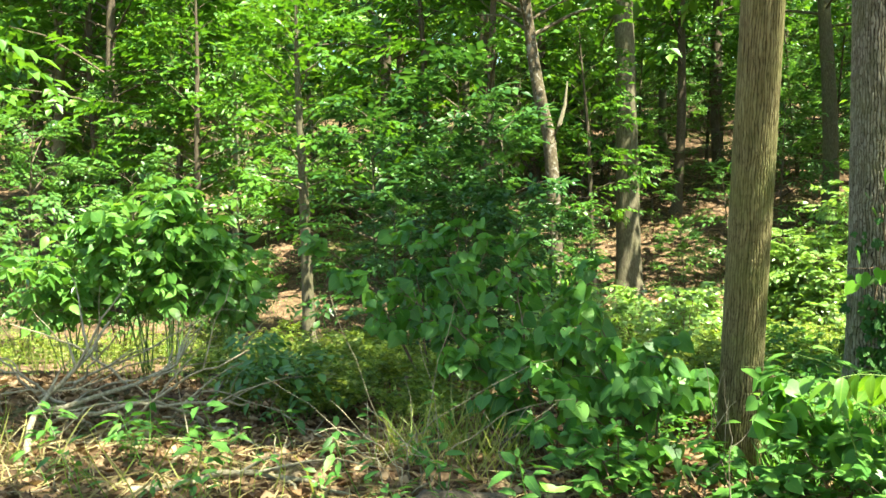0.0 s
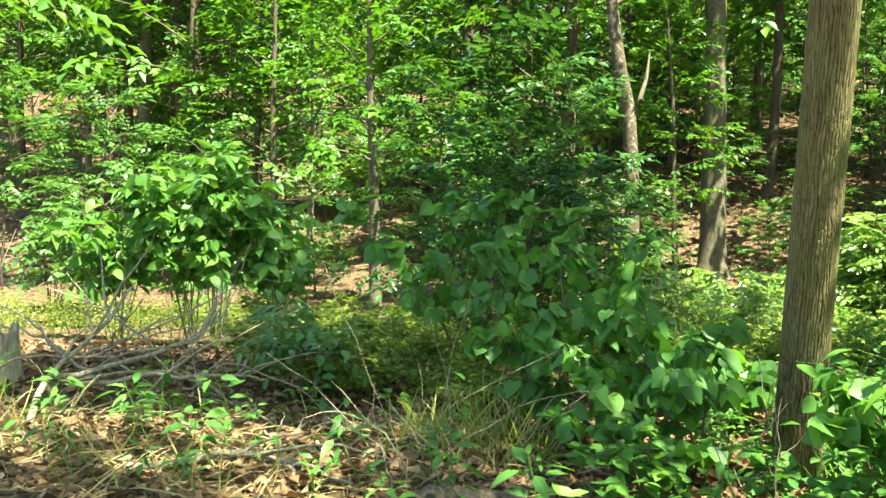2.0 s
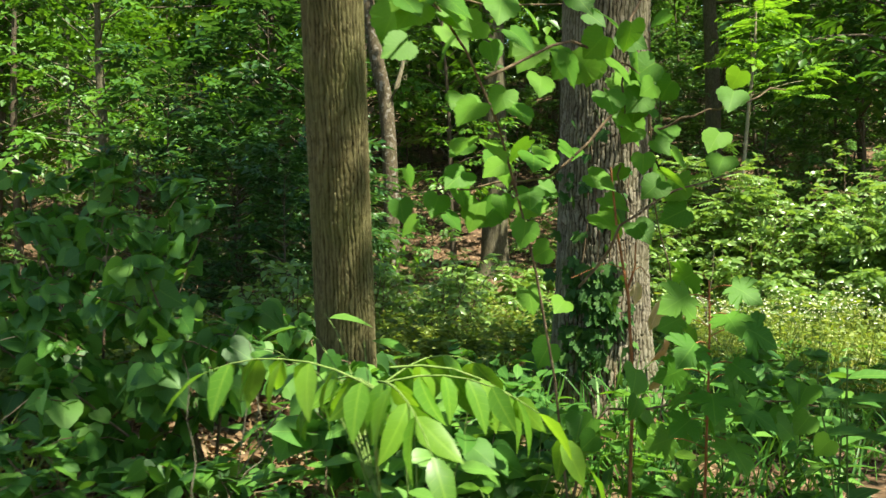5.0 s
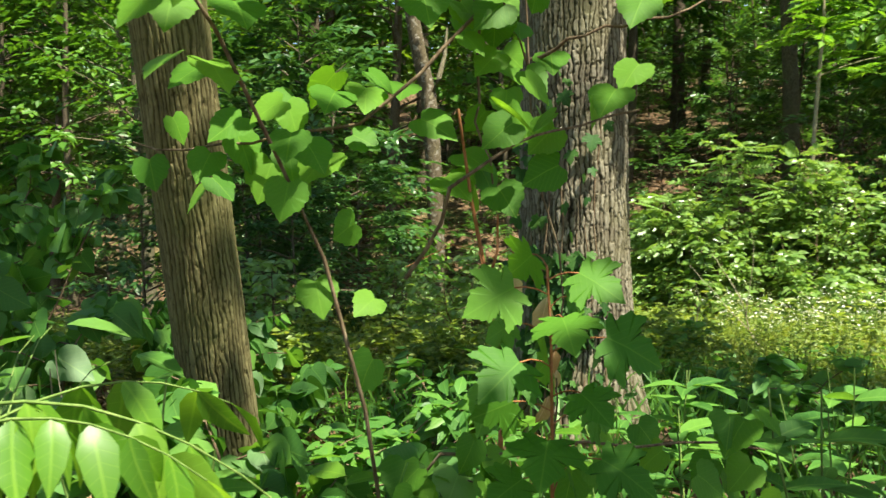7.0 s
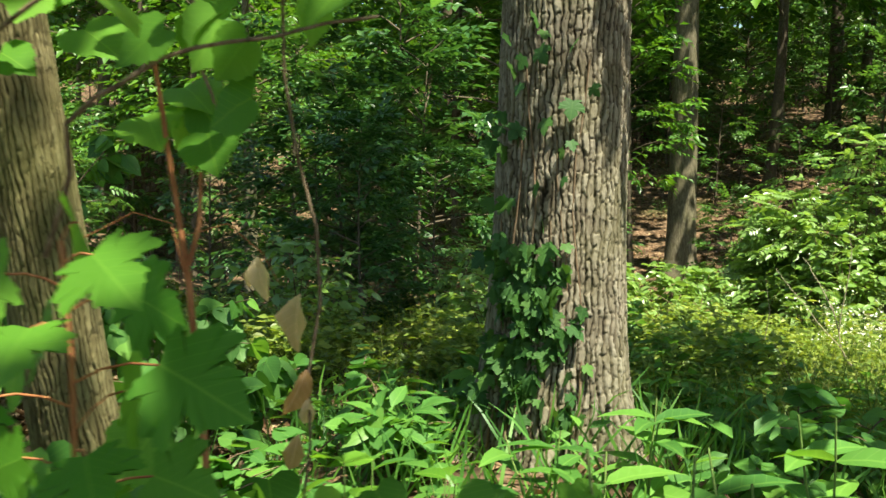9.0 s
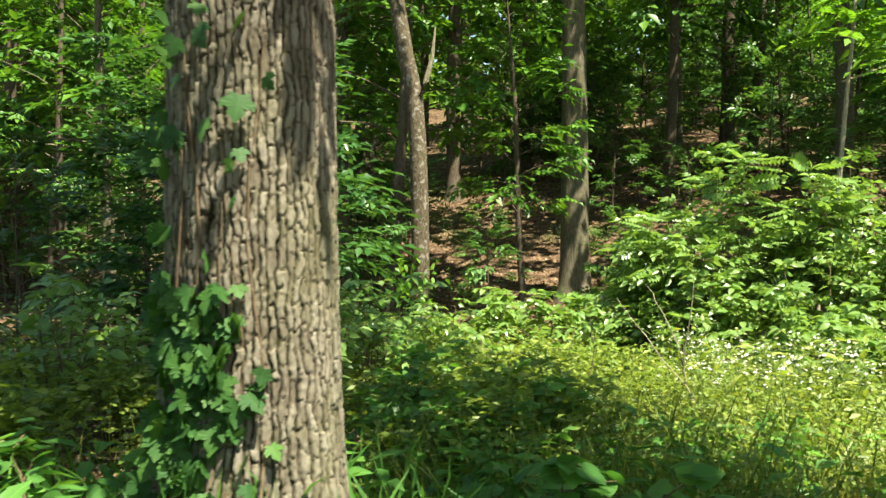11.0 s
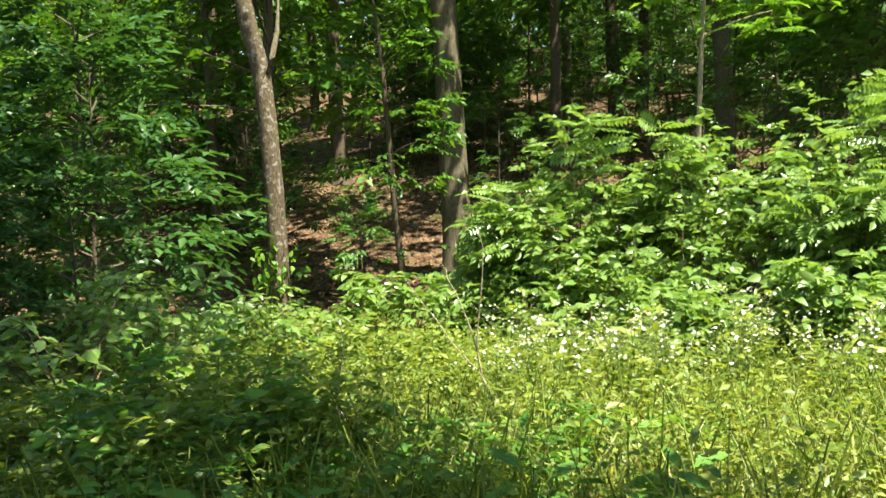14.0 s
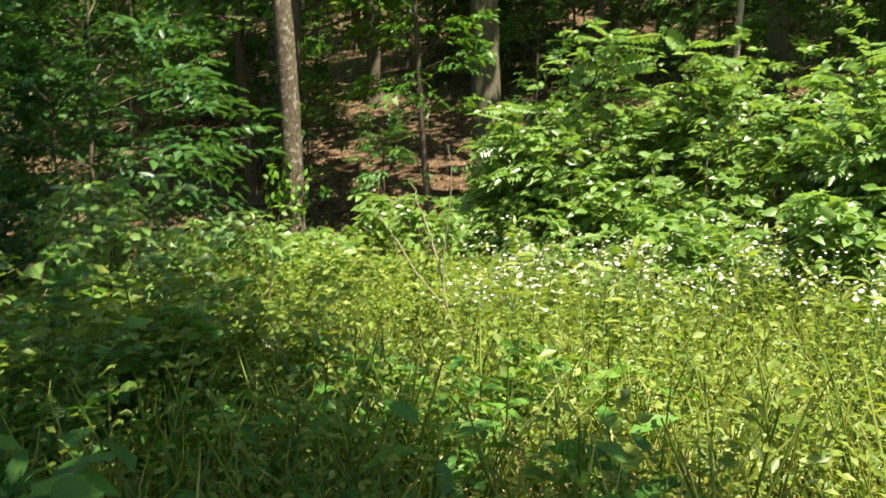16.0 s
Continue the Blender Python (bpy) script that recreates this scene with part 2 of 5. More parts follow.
def thing(name, at, label, category, group="", kind=""):
    ob = new(name)
    ob.empty_display_size = 0.2
    ob.location = Vector([float(v) for v in at])
    return tagged(ob, label, category, group, kind)


def blade_shape(halves, fold=0.25, curl=0.25, wave=0.0):
    """A leaf of unit length along +y, from (half width, y) stations: base and tip are points. Returns verts, tris, uv."""
    v, uv = [(0, 0, 0)], [(0.5, 0)]
    for k, (w, y) in enumerate(halves):
        s = wave * (1 if k % 2 else -1)
        for side in (-1, 0, 1):
            v.append((side * w, y - 0.05 * abs(side) * w, fold * abs(side) * w - curl * y * y + s * side * w))
            uv.append((0.5 + side * w, y))
    v.append((0, 1, -curl))
    uv.append((0.5, 1))
    f, last = [(0, 2, 1), (0, 3, 2)], len(v) - 1
    for k in range(len(halves) - 1):
        a, b = 1 + 3 * k, 4 + 3 * k
        for j in (0, 1):
            f += [(a + j, a + j + 1, b + j + 1), (a + j, b + j + 1, b + j)]
    a = last - 3
    f += [(a, a + 1, last), (a + 1, a + 2, last)]
    return np.array(v, float), np.array(f), np.array(uv)


def fan_shape(half_outline, centre, fold=0.15, curl=0.2):
    """A lobed leaf: the right half of its outline from base to tip, mirrored, as a fan round a centre on the midrib."""
    outline = [(0, 0)] + list(half_outline) + [(0, 1)] + [(-x, y) for x, y in reversed(half_outline)]
    pts = [(0, centre)] + outline
    v = [(x, y, fold * abs(x) - curl * (y * y + 0.8 * x * x)) for x, y in pts]
    n = len(outline)
    return np.array(v, float), np.array([(0, 1 + k, 1 + (k + 1) % n) for k in range(n)]), np.array([(0.5 + x, y) for x, y in pts])


def toothed(half, depth=0.035):
    """Teeth along a half outline: each edge is cut once, with a small step outward before it."""
    out = []
    for a, b in zip(half[:-1], half[1:]):
        dx, dy = b[0] - a[0], b[1] - a[1]
        k = depth / max(math.hypot(dx, dy), 1e-6)
        out += [a, (a[0] + 0.42 * dx + dy * k, a[1] + 0.42 * dy - dx * k), (a[0] + 0.52 * dx, a[1] + 0.52 * dy)]
    return out + [half[-1]]


DIAMOND = (np.array([(0, 0, 0), (0.26, 0.45, 0.07), (0, 1, -0.12), (-0.26, 0.45, 0.07)], float), np.array([(0, 1, 2), (0, 2, 3)]),
           np.array([(0.5, 0), (0.76, 0.45), (0.5, 1), (0.24, 0.45)]))
OVAL = blade_shape([(0.24, 0.3), (0.21, 0.64)])
OVATE = blade_shape([(0.17, 0.15), (0.27, 0.38), (0.22, 0.65), (0.1, 0.86)])
LANCE = blade_shape([(0.1, 0.12), (0.17, 0.35), (0.13, 0.65), (0.05, 0.88)], 0.3, 0.3, 0.05)
HEART = fan_shape([(0.2, -0.12), (0.4, -0.06), (0.5, 0.15), (0.46, 0.4), (0.3, 0.66), (0.12, 0.86)], 0.3, 0.12, 0.16)
GRAPE = fan_shape(toothed([(0.2, -0.12), (0.42, -0.08), (0.53, 0.12), (0.57, 0.3), (0.48, 0.46), (0.43, 0.6), (0.27, 0.7), (0.12, 0.88)], 0.03), 0.3, 0.14, 0.22)
MAPLE = fan_shape(toothed([(0.14, -0.06), (0.42, -0.1), (0.33, 0.06), (0.62, 0.22), (0.58, 0.34), (0.66, 0.5), (0.4, 0.45), (0.26, 0.48), (0.34, 0.66), (0.26, 0.7), (0.14, 0.84)], 0.03), 0.32, 0.1, 0.22)
BLADE = (np.array([(-0.012, 0, 0), (0.012, 0, 0), (-0.011, 0.4, 0.03), (0.011, 0.4, 0.03), (-0.008, 0.75, -0.05), (0.008, 0.75, -0.05), (0, 1, -0.22)], float),
         np.array([(0, 1, 3), (0, 3, 2), (2, 3, 5), (2, 5, 4), (4, 5, 6)]), np.zeros((7, 2)))


def combine(shape, mats):
    """One shape made of copies of a shape, at (n, 4, 4) matrices."""
    v, f, uv = shape
    mats = np.asarray(mats, float)
    pts = np.einsum("nij,vj->nvi", mats[:, :3, :3], v) + mats[:, None, :3, 3]
    faces = f[None] + (np.arange(len(mats)) * len(v))[:, None, None]
    return pts.reshape(-1, 3), faces.reshape(-1, f.shape[1]), np.tile(uv, (len(mats), 1))


def frames_of(pos, way, size, rng, flat=0.6, spin=0.5, face=(0, 0, 1.0)):
    """Matrices for leaves at pos that point along way; flat: how far their faces turn up to the sky."""
    pos, way = np.asarray(pos, float), np.asarray(way, float)
    n = len(pos)
    y = way / np.maximum(np.linalg.norm(way, axis=1, keepdims=True), 1e-6)
    up = np.array(face, float) * flat + rng.normal(0, spin, (n, 3))
    x = np.cross(y, up)
    x /= np.maximum(np.linalg.norm(x, axis=1, keepdims=True), 1e-6)
    z = np.cross(x, y)
    m = np.zeros((n, 4, 4))
    s = np.broadcast_to(np.asarray(size, float), (n,))[:, None]
    m[:, :3, 0], m[:, :3, 1], m[:, :3, 2], m[:, :3, 3], m[:, 3, 3] = x * s, y * s, z * s, pos, 1
    return m


def tube(points, radii, sides=6):
    """Verts and quads of a tube along points, closed to a point at the end."""
    p, r = np.asarray(points, float), np.asarray(radii, float)
    d = np.gradient(p, axis=0)
    d /= np.maximum(np.linalg.norm(d, axis=1, keepdims=True), 1e-9)
    ref = np.where(np.abs(d[:, 2:3]) > 0.9, (1.0, 0, 0), (0, 0, 1.0))
    a = np.cross(d, ref)
    a /= np.linalg.norm(a, axis=1, keepdims=True)
    b = np.cross(d, a)
    t = np.arange(sides) * 2 * np.pi / sides
    v = p[:, None] + r[:, None, None] * (np.cos(t)[None, :, None] * a[:, None] + np.sin(t)[None, :, None] * b[:, None])
    f = []
    for k in range(len(p) - 1):
        for j in range(sides):
            f.append((k * sides + j, k * sides + (j + 1) % sides, (k + 1) * sides + (j + 1) % sides, (k + 1) * sides + j))
    return v.reshape(-1, 3), np.array(f)


def tubes(name, lines, material, sides=5):
    vs, fs, at = [], [], 0
    for points, radii in lines:
        v, f = tube(points, radii, sides)
        vs.append(v)
        fs.append(f + at)
        at += len(v)
    return mesh_from(name, np.concatenate(vs), np.concatenate(fs), material, smooth=True)


def bent(a, b, rng, sag=0.1, n=6, wobble=0.04):
    a, b = np.asarray(a, float), np.asarray(b, float)
    t = np.linspace(0, 1, n)[:, None]
    long = np.linalg.norm(b - a)
    p = a + (b - a) * t + np.array((0, 0, 1.0)) * sag * long * 4 * t * (1 - t)
    w = np.cumsum(rng.normal(0, wobble * long / n ** 0.5, (n, 3)), 0)
    return p + (w - w[0]) * (0.3 + 0.7 * t)


# ---- ground ----
def build_ground():
    xs = np.unique(np.concatenate([np.linspace(-400, -40, 19), np.linspace(-40, -12, 29), np.linspace(-12, 10, 78), np.linspace(10, 40, 31), np.linspace(40, 400, 19)]))
    ys = np.unique(np.concatenate([np.linspace(-400, -20, 20), np.linspace(-20, -5, 16), np.linspace(-5, 24, 100), np.linspace(24, 70, 47), np.linspace(70, 400, 24)]))
    X, Y = np.meshgrid(xs, ys)
    v = np.stack([X, Y, land(X, Y)], -1).reshape(-1, 3)
    w = len(xs)
    k = (np.arange(len(ys) - 1)[:, None] * w + np.arange(w - 1)[None]).ravel()
    me = mesh_from("ground", v, np.stack([k, k + 1, k + w + 1, k + w], 1), M_GROUND, smooth=True)
    tagged(new("ground", me), "sloping forest floor of brown leaf litter and moss", "ground", kind="structure")


build_ground()


# ---- trees ----
def bark_trunk(name, axis, radius, top, material, seed, cell=(0.05, 0.16), depth=0.018, flare=1.5, around=150, up=300, lobes=5, root=0.28):
    """A trunk with plated bark. axis(z): the offset of its middle; radius(z): its radius; z from the foot."""
    rng = np.random.default_rng(seed)
    z = np.concatenate([np.linspace(-0.25, 2.5, up), np.linspace(2.5, 3.7, up // 6)[1:], np.linspace(3.7, top, 34)[1:]]) if top > 4.5 else np.linspace(-0.25, top, up)
    t = np.linspace(0, 2 * np.pi, around, endpoint=False)
    T, Z = np.meshgrid(t, z)
    r = radius(Z)
    foot = np.exp(-np.clip(Z + 0.1, 0, None) / root)
    r = r * (1 + (flare - 1) * foot * (0.75 + 0.45 * np.sin(lobes * T + seed) + 0.2 * np.sin(2 * T + 1)))
    nu = max(6, int(round(2 * np.pi * float(radius(np.array(1.0))) / cell[0])))
    grid = rng.random((128, 512))

    def soft(a, b, wide):
        """Smooth noise from -1 to 1 that closes round the trunk after wide cells."""
        ia, ib = np.floor(a).astype(int), np.floor(b).astype(int)
        fa, fb = a - ia, b - ib
        fa, fb = fa * fa * (3 - 2 * fa), fb * fb * (3 - 2 * fb)
        g = lambda i, j: grid[np.mod(i, wide) % 128, np.mod(j, 512)]  # noqa: E731
        low = g(ia, ib) * (1 - fa) + g(ia + 1, ib) * fa
        high = g(ia, ib + 1) * (1 - fa) + g(ia + 1, ib + 1) * fa
        return 2 * (low * (1 - fb) + high * fb) - 1

    t0 = T / (2 * np.pi)
    u = t0 * nu + 0.4 * soft(t0 * (nu // 2), Z / (1.6 * cell[1]), nu // 2) + 0.3 * soft(t0 * nu, Z / (0.6 * cell[1]) + 40, nu) + 0.1 * soft(t0 * 3 * nu, Z / (0.16 * cell[1]) + 90, 3 * nu)
    col = np.floor(u).astype(int)
    fu = u - col
    col = np.mod(col, nu)
    v = Z / cell[1] + 9 * grid[col % 128, 7] + 0.3 * soft(t0 * 2 * nu, Z / (0.3 * cell[1]) + 17, 2 * nu)
    row = np.floor(v).astype(int)
    fv = v - row
    pick = grid[col % 128, np.mod(row * 3 + 11, 512)]
    wide = 0.21 + 0.08 * soft(t0 * nu, Z / cell[1] + 60, nu)
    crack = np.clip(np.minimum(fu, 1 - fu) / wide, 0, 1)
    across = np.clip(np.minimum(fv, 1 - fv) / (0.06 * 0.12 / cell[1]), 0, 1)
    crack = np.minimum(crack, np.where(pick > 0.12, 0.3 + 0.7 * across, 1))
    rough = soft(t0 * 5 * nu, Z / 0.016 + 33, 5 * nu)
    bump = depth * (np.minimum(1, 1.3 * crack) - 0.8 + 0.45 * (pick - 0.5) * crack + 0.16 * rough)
    r = r + bump
    ax = axis(Z)
    verts = np.stack([ax[0] + r * np.cos(T), ax[1] + r * np.sin(T), Z], -1).reshape(-1, 3)
    n = around
    k = (np.arange(len(z) - 1)[:, None] * n + np.arange(n)[None]).ravel()
    k2 = (np.arange(len(z) - 1)[:, None] * n + (np.arange(n)[None] + 1) % n).ravel()
    me = mesh_from(name, verts, np.stack([k, k2, k2 + n, k + n], 1), material, smooth=True)
    # per-vertex tone for the bark colour, painting the carved cracks darker
    me.attributes.new("furrow_shade", "FLOAT", "POINT").data.foreach_set("value", (crack * (0.8 + 0.4 * (pick - 0.5))).astype(np.float32).ravel())
    return me


def spray(rng, leaf=DIAMOND, pairs=3, long=1.0, size=0.4):
    """A flat twig end: leaves in two rows and one at the tip, unit length along +y."""
    pos, way = [(0, 0.92 * long, -0.08)], [(0, 1, -0.15)]
    for k in range(pairs):
        y = (0.15 + 0.75 * k / pairs) * long
        for s in (-1, 1):
            pos.append((0, y + 0.06 * s, -0.06 * y * y))
            way.append((s * (0.8 + 0.2 * rng.random()), 0.6, rng.normal(-0.1, 0.15)))
    return combine(leaf, frames_of(pos, way, size * rng.uniform(0.75, 1.15, len(pos)), rng, 1.0, 0.18))


def crown_points(rng, trunk, top, first, reach, limbs, shoots, droop=0.0, shape=1.0, gaps=()):
    """Limbs off a trunk: limb lines, and the places and ways of the sprays on them."""
    lines, pos, way = [], [], []
    for k in range(limbs):
        s = (k + rng.random()) / limbs
        z = first + (top - first) * s
        base = trunk(z)
        a = k * 2.4 + rng.normal(0, 0.4)
        # sectors left bare on purpose, so that sun reaches what stands below
        if any(z < below and math.cos(a - middle) > math.cos(half) for middle, half, below in gaps):
            continue
        long = reach * (1 - 0.75 * s ** (1.6 * shape)) * rng.uniform(0.65, 1.15)
        end = base + np.array((math.cos(a) * long, math.sin(a) * long, long * (0.15 + 0.75 * s - droop) + rng.normal(0, 0.12 * long)))
        line = bent(base, end, rng, 0.06, 7, 0.05)
        lines.append((line[::2], np.linspace(0.012 + 0.011 * long, 0.004, 4)))
        for _ in range(shoots):
            q = 0.25 + 0.75 * rng.random() ** 0.7
            i = min(5, int(q * 6))
            p = line[i] + (line[i + 1] - line[i]) * (q * 6 - i)
            spread = 0.26 * long * (1.15 - q)
            side = np.array((-math.sin(a), math.cos(a), 0)) * rng.normal(0, 1) * spread * 1.3
            pos.append(p + side + np.array((0, 0, rng.normal(0, 0.16))) * (0.4 + 0.25 * long))
            w = (line[i + 1] - line[i]) / (np.linalg.norm(line[i + 1] - line[i]) + 1e-9) + side * 0.9
            way.append(w + rng.normal(0, 0.35, 3) * (1, 1, 0.5) + (0, 0, -0.25))
    return lines, np.array(pos), np.array(way)


def forest_tree(name, seed, top, radius, first, reach, limbs, shoots, size, bark, leaf, label, lean=(0, 0), shape=1.0, droop=0.0, sides=10):
    rng = np.random.default_rng(seed)
    ob = thing(name, (0, 0, 0), label, "tree")
    bow = rng.normal(0, 0.012, 2)
    axis = lambda z: np.array((lean[0] * z + bow[0] * math.sin(z * 0.6) * 4, lean[1] * z + bow[1] * math.sin(z * 0.5) * 4, z))  # noqa: E731
    zs = np.concatenate([[-0.3, 0.0, 0.25, 0.7], np.linspace(1.5, top, 14)])
    rad = radius * np.interp(zs, [-0.3, 0.0, 0.25, 0.7, top * 0.6, top], [1.9, 1.45, 1.12, 1.0, 0.6, 0.08])
    part("trunk", tubes("trunk", [(np.array([axis(z) for z in zs]), rad)], bark, sides), ob)
    lines, pos, way = crown_points(rng, axis, top, first, reach, limbs, shoots, droop, shape)
    part("branchwork", tubes("branchwork", lines, bark, 3), ob)
    sp = spray(rng)
    crown = combine(sp, frames_of(pos, way, size * rng.uniform(0.7, 1.3, len(pos)), rng, 1.0, 0.28))
    part("crown", mesh_from("crown", crown[0], crown[1], leaf), ob)
    return ob


# big oak beside the walk
def build_oak():
    x, y = OAK_AT
    z = float(land(x, y)) - 0.02
    ob = thing("oak_tree", (x, y, z), "thick oak with furrowed grey-brown plated bark and creeper", "tree")
    rng = np.random.default_rng(11)
    axis = lambda q: (0.006 * q + 0 * q, -0.004 * q)  # noqa: E731
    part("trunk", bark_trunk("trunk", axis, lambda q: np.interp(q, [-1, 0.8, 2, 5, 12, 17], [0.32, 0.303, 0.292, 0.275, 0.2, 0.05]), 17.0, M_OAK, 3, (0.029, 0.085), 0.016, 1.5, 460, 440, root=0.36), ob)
    lines, pos, way = crown_points(rng, lambda q: np.array((0.006 * q, -0.004 * q, q)), 17, 5.2, 5.8, 84, 17, shape=2.2, gaps=((-0.4, 1.15, 11.5), (3.0, 0.75, 17)))
    part("branchwork", tubes("branchwork", lines, M_OAK, 5), ob)
    crown = combine(spray(rng), frames_of(pos, way, 0.72 * rng.uniform(0.7, 1.3, len(pos)), rng, 1.0, 0.28))
    part("crown", mesh_from("crown", crown[0], crown[1], L_CANOPY), ob)
    low, pos, way = [], [], []
    # low overhanging limbs first; those above 4.5 m are added out of view for shade
    for a, long, h in ((0.12, 3.7, 3.7), (0.5, 3.3, 3.4), (1.0, 3.0, 4.0), (2.3, 3.0, 4.1), (0.35, 4.2, 4.8), (0.75, 3.8, 4.9),
                       (1.65, 6.4, 9.5), (1.85, 6.6, 8.8), (2.05, 6.4, 9.8), (2.25, 6.2, 8.6), (1.95, 5.2, 10.5), (1.25, 4.8, 7.4), (1.5, 5.6, 6.6), (1.8, 5.8, 7.4), (2.1, 5.6, 6.4), (2.5, 5.4, 7.0),
                       (1.7, 8.2, 10.5), (1.85, 8.6, 11.5), (2.0, 8.0, 9.8), (2.12, 8.8, 11.0), (2.25, 8.0, 10.2), (2.4, 7.6, 11.2), (1.6, 7.6, 11.8)):
        end = np.array((math.cos(a) * long, math.sin(a) * long, h + 0.3))
        line = bent((0.25 * math.cos(a), 0.25 * math.sin(a), h), end, rng, 0.08, 8, 0.05)
        low.append((line, np.linspace(0.05, 0.008, 8)))
        for _ in range(64):
            q = rng.uniform(0.2, 1)
            p = line[min(7, int(q * 7))] + rng.normal(0, 0.42, 3) * (1, 1, 0.4)
            pos.append(p)
            way.append(np.array((math.cos(a), math.sin(a), -0.3)) + rng.normal(0, 0.5, 3))
    for line in low:
        part("limb", tubes("limb", [line], M_DARKBARK, 6), ob)
    sp = combine(spray(rng), frames_of(pos, way, 0.5 * rng.uniform(0.7, 1.2, len(pos)), rng, 1.0, 0.3))
    part("low_foliage", mesh_from("low_foliage", sp[0], sp[1], L_CANOPY), ob)
    # creeper on the bark, on the side that faces the path
    vine = thing("creeper", (x, y, z), "dark green creeper climbing the oak's bark", "vine")
    leaf = mesh_from("leaf", MAPLE[0], MAPLE[1], L_CREEPER, MAPLE[2])
    stems = []
    for s in range(6):
        a0 = -2.3 + 0.24 * s
        pts = [(0.31 * math.cos(a0 + 0.1 * math.sin(q * 5 + s)) * (1.25 if q < 0.3 else 1.0), 0.31 * math.sin(a0 + 0.1 * math.sin(q * 5 + s)) * (1.25 if q < 0.3 else 1.0), q) for q in np.linspace(0.05, 1.1 + 0.35 * (s % 3), 9)]
        stems.append((pts, np.linspace(0.008, 0.004, 9)))
    for line in stems:
        part("stem", tubes("stem", [line], M_TWIG, 5), vine)
    for k in range(260):
        a = rng.normal(-1.82, 0.36)
        q = 0.2 + 0.8 * rng.random() if rng.random() < 0.88 else rng.uniform(1.0, 2.0)
        r = 0.305 + 0.1 * math.exp(-q / 0.28) + rng.uniform(0.0, 0.05)
        out = np.array((math.cos(a), math.sin(a), 0))
        m = frames_of([(out[0] * r, out[1] * r, q)], [out * 0.35 + np.array((rng.normal(0, 0.5), 0, -0.8))], rng.uniform(0.05, 0.095), rng, 0.2, 0.3)[0]
        fix = np.array(m)
        ob2 = new("leaf", leaf)
        ob2.parent = vine
        ob2.matrix_basis = Matrix(fix.tolist())


build_oak()


# slimmer leaning tree in front of it
def build_ridged_tree():
    x, y = RIDGED_AT
    z = float(land(x, y))
    ob = thing("ridged_tree", (x, y, z), "slender leaning tree with vertically ridged brown bark", "tree")
    rng = np.random.default_rng(5)
    lx, ly = RIDGED_LEAN
    axis = lambda q: (lx * (q - 1.4), ly * (np.minimum(q, 3.6) - 1.4 + 0.3 * np.maximum(q - 3.6, 0)))  # noqa: E731
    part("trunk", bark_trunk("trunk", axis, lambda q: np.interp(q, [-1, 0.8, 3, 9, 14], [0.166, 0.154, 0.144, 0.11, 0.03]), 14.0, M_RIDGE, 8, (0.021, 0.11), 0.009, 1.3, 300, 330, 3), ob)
    lines, pos, way = crown_points(rng, lambda q: np.array((lx * (q - 1.4), ly * (2.2 + 0.3 * (q - 3.6)), q)), 14, 5.8, 3.4, 30, 13, gaps=((2.6, 0.6, 10.0),))
    part("branchwork", tubes("branchwork", lines, M_RIDGE, 5), ob)
    crown = combine(spray(rng), frames_of(pos, way, 0.6 * rng.uniform(0.7, 1.3, len(pos)), rng, 1.0, 0.28))
    part("crown", mesh_from("crown", crown[0], crown[1], L_CANOPY), ob)


RIDGED_AT, RIDGED_LEAN = (-0.66, 3.96), (0.012, -0.26)
build_ridged_tree()


# far tree with speckled bark, a bend and a dead branch
def build_speckled_tree():
    x, y = -2.38, 20.5
    z0 = float(land(x, y))
    ob = thing("speckled_tree", (x, y, z0), "slim dark tree with pale speckled bark and dead branch", "tree")
    rng = np.random.default_rng(21)
    zs = np.array((-1.9, -1.4, -0.5, 0.5, 1.6, 2.8, 3.8, 4.6, 5.6, 7.2, 9.5, 12, 14)) - z0
    xs = np.interp(zs + z0, (-1.9, 1.0, 2.6, 3.8, 5.0, 7.2, 14), (0.06, 0.08, 0.03, -0.06, -0.34, -0.6, -1.2))
    line = np.stack([xs, 0.02 * zs, zs], 1)
    part("trunk", tubes("trunk", [(line, np.interp(zs, (0, 1, 6, 15.5), (0.24, 0.185, 0.165, 0.03)))], M_SPECK, 14), ob)
    f = 3.75 - z0
    part("dead_branch", tubes("dead_branch", [([(0.0, 0, f - 0.15), (0.22, -0.05, f + 0.3), (0.35, -0.08, f + 0.75), (0.42, -0.1, f + 1.35)], (0.07, 0.055, 0.045, 0.015))], M_DEADWOOD, 7), ob, "bleached dead branch")
    lines, pos, way = crown_points(rng, lambda q: np.array((-0.5 - 0.07 * (q - 7), 0.1, q)), 15, 7.5, 4.2, 46, 16)
    part("branchwork", tubes("branchwork", lines, M_SPECK, 4), ob)
    crown = combine(spray(rng), frames_of(pos, way, 0.62 * rng.uniform(0.7, 1.3, len(pos)), rng, 1.0, 0.28))
    part("crown", mesh_from("crown", crown[0], crown[1], L_CANOPY), ob)
    moss = combine(OVATE, frames_of(np.stack([rng.normal(0, 0.2, 90), rng.normal(-0.15, 0.12, 90), rng.uniform(1.0, 1.9, 90)], 1) + (0.05, 0, 0), rng.normal(0, 1, (90, 3)), 0.16, rng, 0.5, 0.5))
    part("creeper_tuft", mesh_from("creeper_tuft", moss[0], moss[1], L_LIME, moss[2]), ob, "yellow-green creeper round the foot")


build_speckled_tree()


